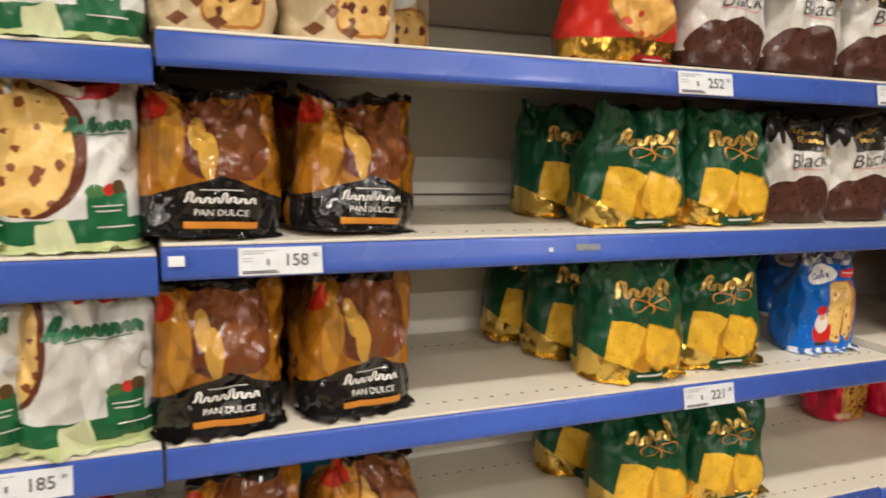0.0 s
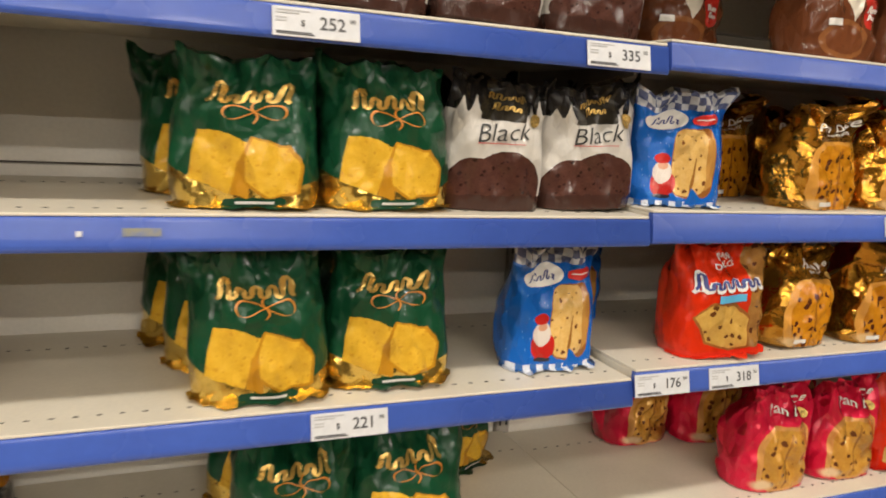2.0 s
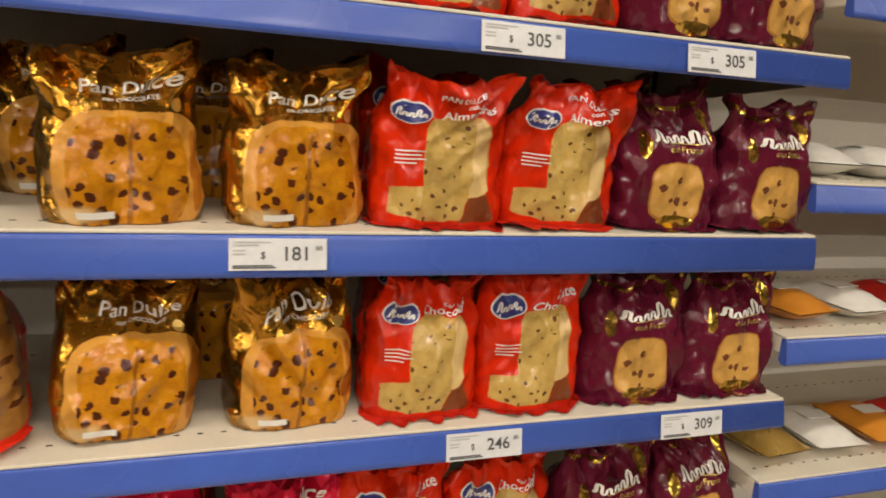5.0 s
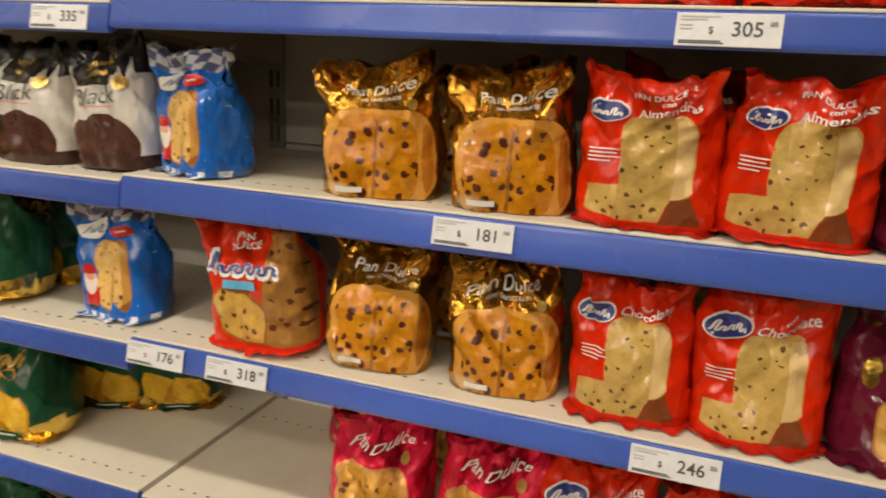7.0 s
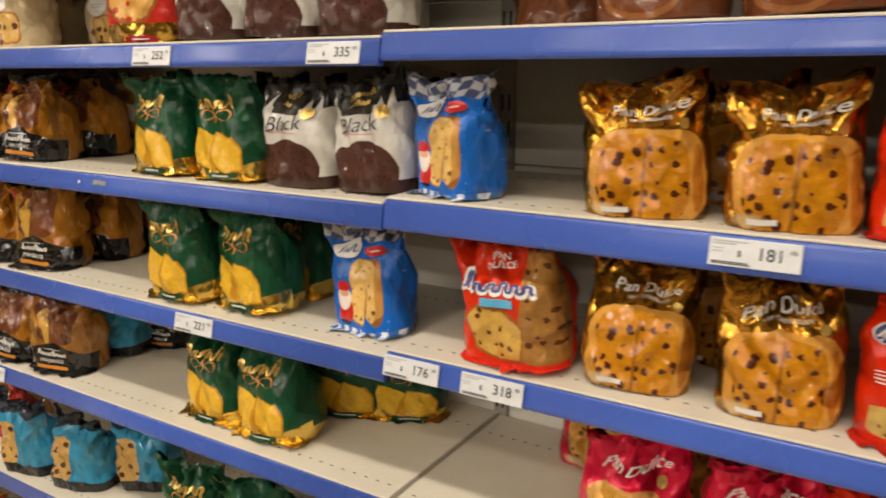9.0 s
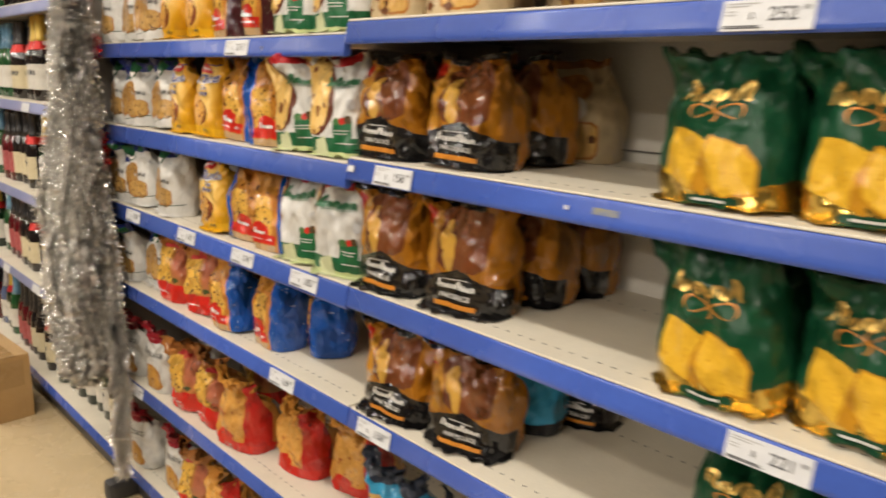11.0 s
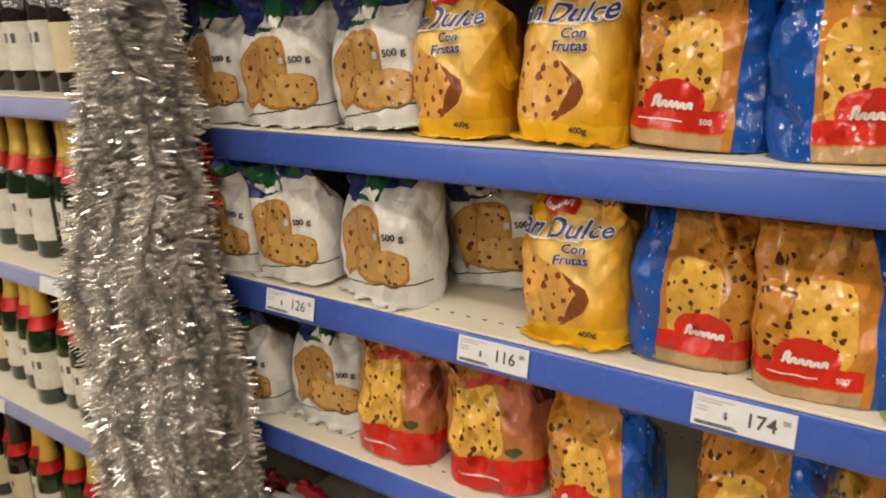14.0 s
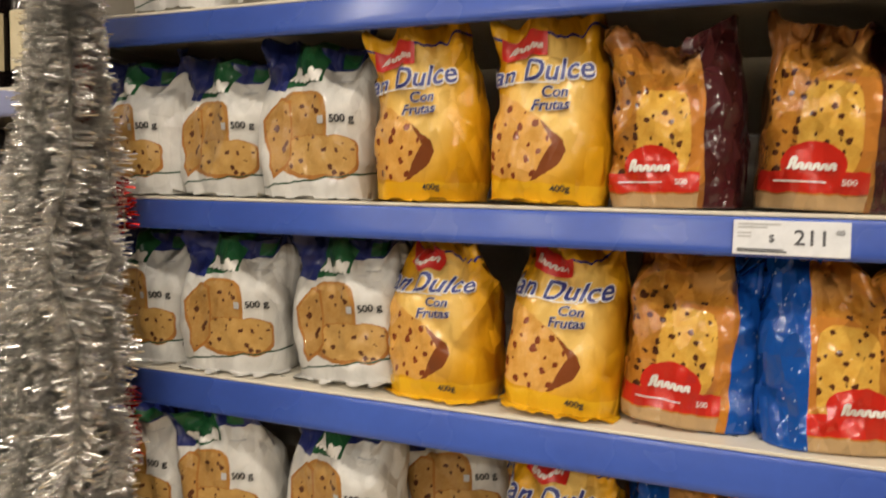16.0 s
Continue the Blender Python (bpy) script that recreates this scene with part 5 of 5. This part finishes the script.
def tinsel_strand(pts, radius, per_metre, material, parent, seed):
    """A hanging garland: thin foil strips standing out all round a twisted wire."""
    r = random.Random(seed)
    vs, fs = [], []
    for a, b in zip(pts, pts[1:]):
        a, b = Vector(a), Vector(b)
        n = int((b - a).length * per_metre)
        for _ in range(n):
            p = a.lerp(b, r.random())
            ang, tilt = r.uniform(0, 2 * math.pi), r.uniform(-0.32, 0.22)
            d = Vector((math.cos(ang), math.sin(ang), tilt)).normalized()
            ln, wd = radius * r.uniform(0.5, 1.3), r.uniform(0.0007, 0.0016)
            side = d.cross(Vector((r.uniform(-1, 1), r.uniform(-1, 1), r.uniform(-1, 1)))).normalized() * wd
            bend = Vector((r.uniform(-1, 1), r.uniform(-1, 1), r.uniform(-1.4, 0.6))) * ln * 0.16
            k = len(vs)
            e = p + d * ln + bend
            vs += [tuple(p - side), tuple(p + side), tuple(e + side * 0.8), tuple(e - side * 0.8)]
            fs.append((k, k + 1, k + 2, k + 3))
    ob = mesh_obj("strand", vs, fs, material, parent)
    ob["kind"] = "stuff"
    wire, wf = [], []
    for i, p in enumerate(pts):
        wire += [(p[0] + 0.0012 * math.cos(q), p[1] + 0.0012 * math.sin(q), p[2]) for q in (0, 2.1, 4.2)]
    for i in range(len(pts) - 1):
        wf += [(3 * i + j, 3 * i + (j + 1) % 3, 3 * i + 3 + (j + 1) % 3, 3 * i + 3 + j) for j in range(3)]
    mesh_obj("wire", wire, wf, STEEL, ob)
    return ob


tinsel = tagged(empty("tinsel_garland", pose(-1.236, -0.07, 2.0)), "shimmering silver tinsel garlands hanging in a thick bunch", "tinsel")
TR = random.Random(5)
for k in range(42):
    ang, rad = 2.4 * k, 0.019 * math.sqrt((k + 0.5) / 42)
    top_x, dy = rad * math.cos(ang), rad * math.sin(ang) * 0.75
    low_x, low_y, low = top_x * 7.0 - 0.050, dy * 5.0 - 0.02, (0.46, 0.52, 0.58, 0.49, 0.62)[k % 5]
    if k in (6, 11, 14, 22):
        low_x, low = 0.075 + 0.004 * (k % 5), 0.14 + 0.02 * (k - 6)
    n = 12
    strand = []
    for i in range(n + 1):
        f = i / n
        sway, fan = 0.006 + 0.019 * smooth(0.1, 0.4, f), smooth(0.08, 0.8, f)
        strand.append((top_x + (low_x - top_x) * fan + TR.uniform(-sway, sway), dy + (low_y - dy) * fan + TR.uniform(-sway, sway), (low - 2.0) * f))
    tinsel_strand(strand, 0.025, 4800, TINSEL, tinsel, 20 + k)
red = tagged(empty("red_tinsel", pose(-1.192, -0.03, 1.82)), "red foil tinsel strand tucked behind the silver garland", "tinsel")
for k, (dx, dy, a, b) in enumerate(((-0.018, -0.05, -0.15, -0.23), (0.0, 0.0, -0.30, -0.37), (0.007, 0.0, -0.57, -0.69))):
    tinsel_strand([(dx, dy, a), (dx + 0.003, dy, b)], 0.014, 2600, TINSEL_RED, red, 77 + k)


# ---- neighbouring run with bottles ----
BX0, BX1 = -5.61, -1.36
BOTTLE_LEVELS = (1.65, 1.30, 0.94, 0.57, 0.15)
for x0, x1 in ((-2.71, BX1), (-4.13, -2.71), (BX1 - 4.26, -4.13)):
    gondola_bay(x0, x1, 2.05, "cream enamel gondola bay stocked with bottles", 0.3)
    for z in BOTTLE_LEVELS:
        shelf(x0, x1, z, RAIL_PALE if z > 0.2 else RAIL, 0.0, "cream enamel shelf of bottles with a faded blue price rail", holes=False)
for i, (x, j) in enumerate(((-1.75, 2), (-2.15, 3), (-2.5, 4), (-2.9, 2), (-3.3, 3), (-3.1, 1), (-3.7, 2), (-2.05, 1), (-3.9, 4), (-4.4, 3), (-2.6, 3), (-3.5, 4))):
    price_tag(x, BOTTLE_LEVELS[j] - 0.0235, "")


def glass(name, c, rough=0.08):
    m, nt, b = mat_base(name)
    link(nt, ramp(nt, noise_tex(nt, 20, 2), 0.3, 0.7, c, tuple(x * 0.8 for x in c)), b.inputs["Base Color"])
    b.inputs["Roughness"].default_value, b.inputs["Coat Weight"].default_value = rough, 0.6
    b.inputs["IOR"].default_value = 1.5
    return m


GLASS = {"green": glass("green_glass", (0.006, 0.022, 0.008)), "dark": glass("dark_glass", (0.012, 0.008, 0.008)), "red": glass("red_drink", (0.09, 0.005, 0.008)), "lime": glass("lime_glass", (0.015, 0.08, 0.025)), "blue": glass("blue_drink", (0.10, 0.13, 0.24)), "clear": glass("pale_drink", (0.20, 0.19, 0.20)), "cola": glass("cola", (0.24, 0.012, 0.014))}
FOILS = {"gold": surface("gold_foil", (0.74, 0.52, 0.11), (0.62, 0.40, 0.06), 30, 0.35, 0.25), "red": surface("red_foil", (0.56, 0.02, 0.015), (0.46, 0.015, 0.012), 30, 0.35, 0.3), "black": surface("black_foil", (0.02, 0.02, 0.022), (0.035, 0.03, 0.03), 30, 0.35), "white": surface("pale_neck", (0.50, 0.49, 0.52), (0.22, 0.22, 0.26), 45, 0.15), "blue": surface("sky_neck", (0.20, 0.40, 0.58), (0.08, 0.20, 0.34), 45, 0.15), "pale": surface("rosy_neck", (0.46, 0.36, 0.37), (0.22, 0.07, 0.07), 45, 0.15)}
LABELS = {"busy": surface("bright_label", (0.46, 0.035, 0.03), (0.40, 0.26, 0.16), 55, 0.35), "white": surface("bottle_label", (0.68, 0.65, 0.59), (0.52, 0.49, 0.43), 25, 0.5), "cream": surface("cream_label", (0.62, 0.54, 0.36), (0.56, 0.48, 0.31), 30, 0.5), "rose": surface("rose_label", (0.42, 0.10, 0.10), (0.30, 0.06, 0.06), 30, 0.5), "red": RED_INK}
BOTTLES = {}


def bottle(key, m):
    """A turned bottle: glass, neck foil, neck band, label and cap."""
    gl, foil, lab, band, h, r, text = key
    if key in BOTTLES:
        return copy_thing(BOTTLES[key], m)
    names = {"green": "dark green", "dark": "nearly black", "red": "deep red", "lime": "bright green", "blue": "pale blue", "clear": "clear", "cola": "red"}
    root = tagged(empty("bottle", m), names[gl] + " drinks bottle with a " + ("red and cream" if lab == "busy" else lab) + " label on a shelf", "bottle", names[gl] + " bottles")
    prof = [(r * 0.9, 0), (r, 0.006), (r, h * 0.5), (r * 0.93, h * 0.57), (r * 0.62, h * 0.68), (r * 0.38, h * 0.78), (r * 0.34, h * 0.93), (r * 0.38, h * 0.94), (r * 0.36, h * 0.965)]
    vs, fs = lathe(prof, 14)
    mesh_obj("glass", vs, fs, GLASS[gl], root, True)
    vs, fs = lathe([(r * 0.70, h * 0.66), (r * 0.54, h * 0.74), (r * 0.47, h * 0.80), (r * 0.43, h * 0.94), (r * 0.46, h * 0.95), (r * 0.46, h * 0.99), (r * 0.32, h)], 12)
    mesh_obj("neck_foil", vs, fs, FOILS[foil], root, True)
    if band:
        vs, fs = lathe([(r * 0.90, h * 0.60), (r * 0.76, h * 0.645), (r * 0.64, h * 0.70)], 12)
        mesh_obj("neck_band", vs, fs[:-2], FOILS[band], root, True)
    segs, a0, a1 = 10, radians(185), radians(355)
    vs = [(r * 1.012 * math.cos(a0 + (a1 - a0) * i / segs), r * 1.012 * math.sin(a0 + (a1 - a0) * i / segs), zz) for zz in (h * 0.13, h * 0.43) for i in range(segs + 1)]
    label = mesh_obj("label", vs, [(i, i + 1, segs + 2 + i, segs + 1 + i) for i in range(segs)], LABELS[lab], root, True)
    if text:
        vs = [(r * 1.02 * math.cos(a), r * 1.02 * math.sin(a), zz) for zz in (h * 0.30, h * 0.36) for a in (radians(250), radians(262), radians(275), radians(290))]
        mesh_obj("emblem", vs, [(0, 1, 5, 4), (2, 3, 7, 6)], INK, label)
    BOTTLES[key] = root
    return root


CHAMP = ("green", "gold", "white", "red", 0.31, 0.041, True)
WINE = ("dark", "black", "cream", "", 0.30, 0.038, False)
WINE2 = ("dark", "black", "cream", "red", 0.30, 0.038, True)
ROSE = ("red", "black", "rose", "", 0.29, 0.039, False)
LIME = ("lime", "blue", "white", "", 0.30, 0.040, False)
BLUE_B = ("blue", "white", "white", "", 0.29, 0.042, False)
COLA = ("cola", "pale", "busy", "", 0.28, 0.042, True)
CLEAR = ("clear", "white", "busy", "red", 0.29, 0.042, False)
BIGLAB = ("dark", "gold", "white", "red", 0.315, 0.042, True)
RUN = ((-1.41, WINE), (-1.62, CHAMP), (-2.25, WINE2), (-2.42, WINE), (-2.55, ROSE), (-2.85, LIME), (-2.98, CHAMP), (-3.08, BLUE_B), (-3.18, ROSE), (-3.28, COLA), (-3.55, BLUE_B), (-3.66, COLA), (-3.85, CLEAR), (-4.0, LIME), (-4.2, COLA), (-4.4, WINE), (-4.6, BLUE_B), (-4.8, COLA), (-5.05, CLEAR), (-5.2, LIME), (-5.53, None))
RUN_TOP = ((-1.41, WINE), (-1.75, BIGLAB), (-2.2, WINE2), (-2.5, LIME), (-2.75, BLUE_B), (-3.1, COLA), (-3.6, CLEAR), (-3.9, COLA), (-4.3, WINE), (-4.7, BLUE_B), (-5.1, LIME), (-5.48, None))
BR = random.Random(8)
REST = ([], [])


def back_row(x, z):
    vs, fs = lathe([(0.036, 0), (0.038, 0.15), (0.02, 0.21), (0.014, 0.24), (0.014, 0.29)], 8)
    for y in (0.16, 0.26):
        k = len(REST[0])
        REST[0].extend((a + x, b + y, c + z + 0.0005) for a, b, c in vs)
        REST[1].extend(tuple(i + k for i in f) for f in fs)


for j, z in enumerate(BOTTLE_LEVELS):
    run = RUN_TOP if j < 2 else RUN
    for (xa, key), (xb, _) in zip(run, run[1:]):
        x = xa - BR.uniform(0, 0.03)
        while x > xb + 0.03:
            bottle(key, pose(x + BR.uniform(-0.004, 0.004), 0.078 + BR.uniform(-0.012, 0.022), z + 0.0005, 0, 0, BR.uniform(-20, 20)))
            back_row(x, z)
            x -= key[5] * BR.uniform(2.1, 2.45)
tagged(mesh_obj("bottle_rows", *REST, GLASS["dark"], None, True), "rows of dark bottles standing behind the front row", "bottles", kind="stuff")

# ---- cardboard box on the floor ----


def carton(m, w, d, h):
    root = tagged(empty("cardboard_box", m), "closed brown cardboard carton standing on the floor", "box")
    bm = bmesh.new()
    box_into(bm, -w / 2, w / 2, -d / 2, d / 2, 0, h - 0.004, 0.003)
    part("body", bm, CARD, root)
    for s in (-1, 1):
        y0, y1 = sorted((s * 0.0015, s * (d / 2 - 0.001)))
        box("flap", -w / 2 + 0.001, w / 2 - 0.001, y0, y1, h - 0.0035, h, CARD, root, 0.001)
    box("tape", -w / 2 - 0.0008, w / 2 + 0.0008, -0.024, 0.024, h + 0.0002, h + 0.0008, TAPE, root)
    for k in range(13):
        x = -d / 2 + 0.03 + k * (d - 0.06) / 12
        box("printed_stripe", w / 2 + 0.0002, w / 2 + 0.0007, x - 0.002, x + 0.002, h * 0.52, h * 0.93, TAPE, root)
    for a, b, c, e in ((-0.10, -0.03, -0.075, -0.065), (-0.03, -0.02, -0.075, -0.035), (-0.09, -0.06, -0.055, -0.045), (0.04, 0.09, -0.08, -0.074)):
        box("printed_mark", a, b, c, e, h + 0.0002, h + 0.0007, INK, root)
    return root


carton(pose(-2.39, -0.145, 0, 0, 0, 4), 0.42, 0.155, 0.275)
tagged(box("floor_mark", -0.06, 0.06, -0.012, 0.012, 0.0004, 0.001, INK), "dark scuff on the vinyl floor", "scuff").matrix_basis = pose(-4.15, -0.12, 0, 0, 0, 15)

# ---- far end of the aisle, and small packets in the bay beside the cakes ----
far = tagged(empty("end_display", pose(-7.2, -0.5, 0)), "dark shelving unit stacked with red packets at the aisle's end", "display stand")
box("frame", -0.3, 0.3, -0.5, 0.5, 0, 1.9, FOOT, far, 0.01)
for k in range(5):
    box("tray", 0.3, 0.55, -0.5, 0.5, 0.15 + 0.35 * k, 0.18 + 0.35 * k, STEEL, far, 0.004)
PACK = [RED_INK, ORANGE_INK, CYAN_INK, GOLD_INK, WHITE_INK, NAVY_INK]


def packet(m, mat, w, d, h):
    root = tagged(empty("packet", m), "small sealed snack packet lying on a shelf", "packet", "snack packets")
    vs, fs = [], []
    n = 8
    for j in range(n + 1):
        for i in range(n + 1):
            s, t = 2 * i / n - 1, 2 * j / n - 1
            b = max(0.0, 1 - abs(s) ** 2.5) * max(0.0, 1 - abs(t) ** 3) + 0.04
            vs.append((s * w / 2, t * d / 2, h * 0.5 + b * h * 0.5))
    m1 = len(vs)
    for x, y, z in vs[:m1]:
        vs.append((x, y, h - z))
    for j in range(n):
        for i in range(n):
            a = j * (n + 1) + i
            fs += [(a, a + 1, a + n + 2, a + n + 1), (m1 + a + n + 1, m1 + a + n + 2, m1 + a + 1, m1 + a)]
    mesh_obj("wrapper", vs, fs, mat, root, True)
    box("print_line", -w * 0.25, w * 0.25, -d * 0.1, d * 0.1, h * 1.0, h * 1.02, WHITE_INK, root)
    return root


PR = random.Random(3)
for z in (1.36, 1.135, 0.905, 0.6, 0.3):
    for k in range(9):
        packet(pose(2.58 + 0.125 * k, 0.12, z + 0.0005, 0, 0, PR.uniform(-12, 12)), PR.choice(PACK), 0.10, 0.15, 0.045)
for k in range(5):
    for i in range(4):
        packet(pose(-6.78, -0.85 + 0.24 * i, 0.18 + 0.35 * k, 0, 0, 90), PACK[0] if i != 2 else PACK[1], 0.2, 0.2, 0.16)
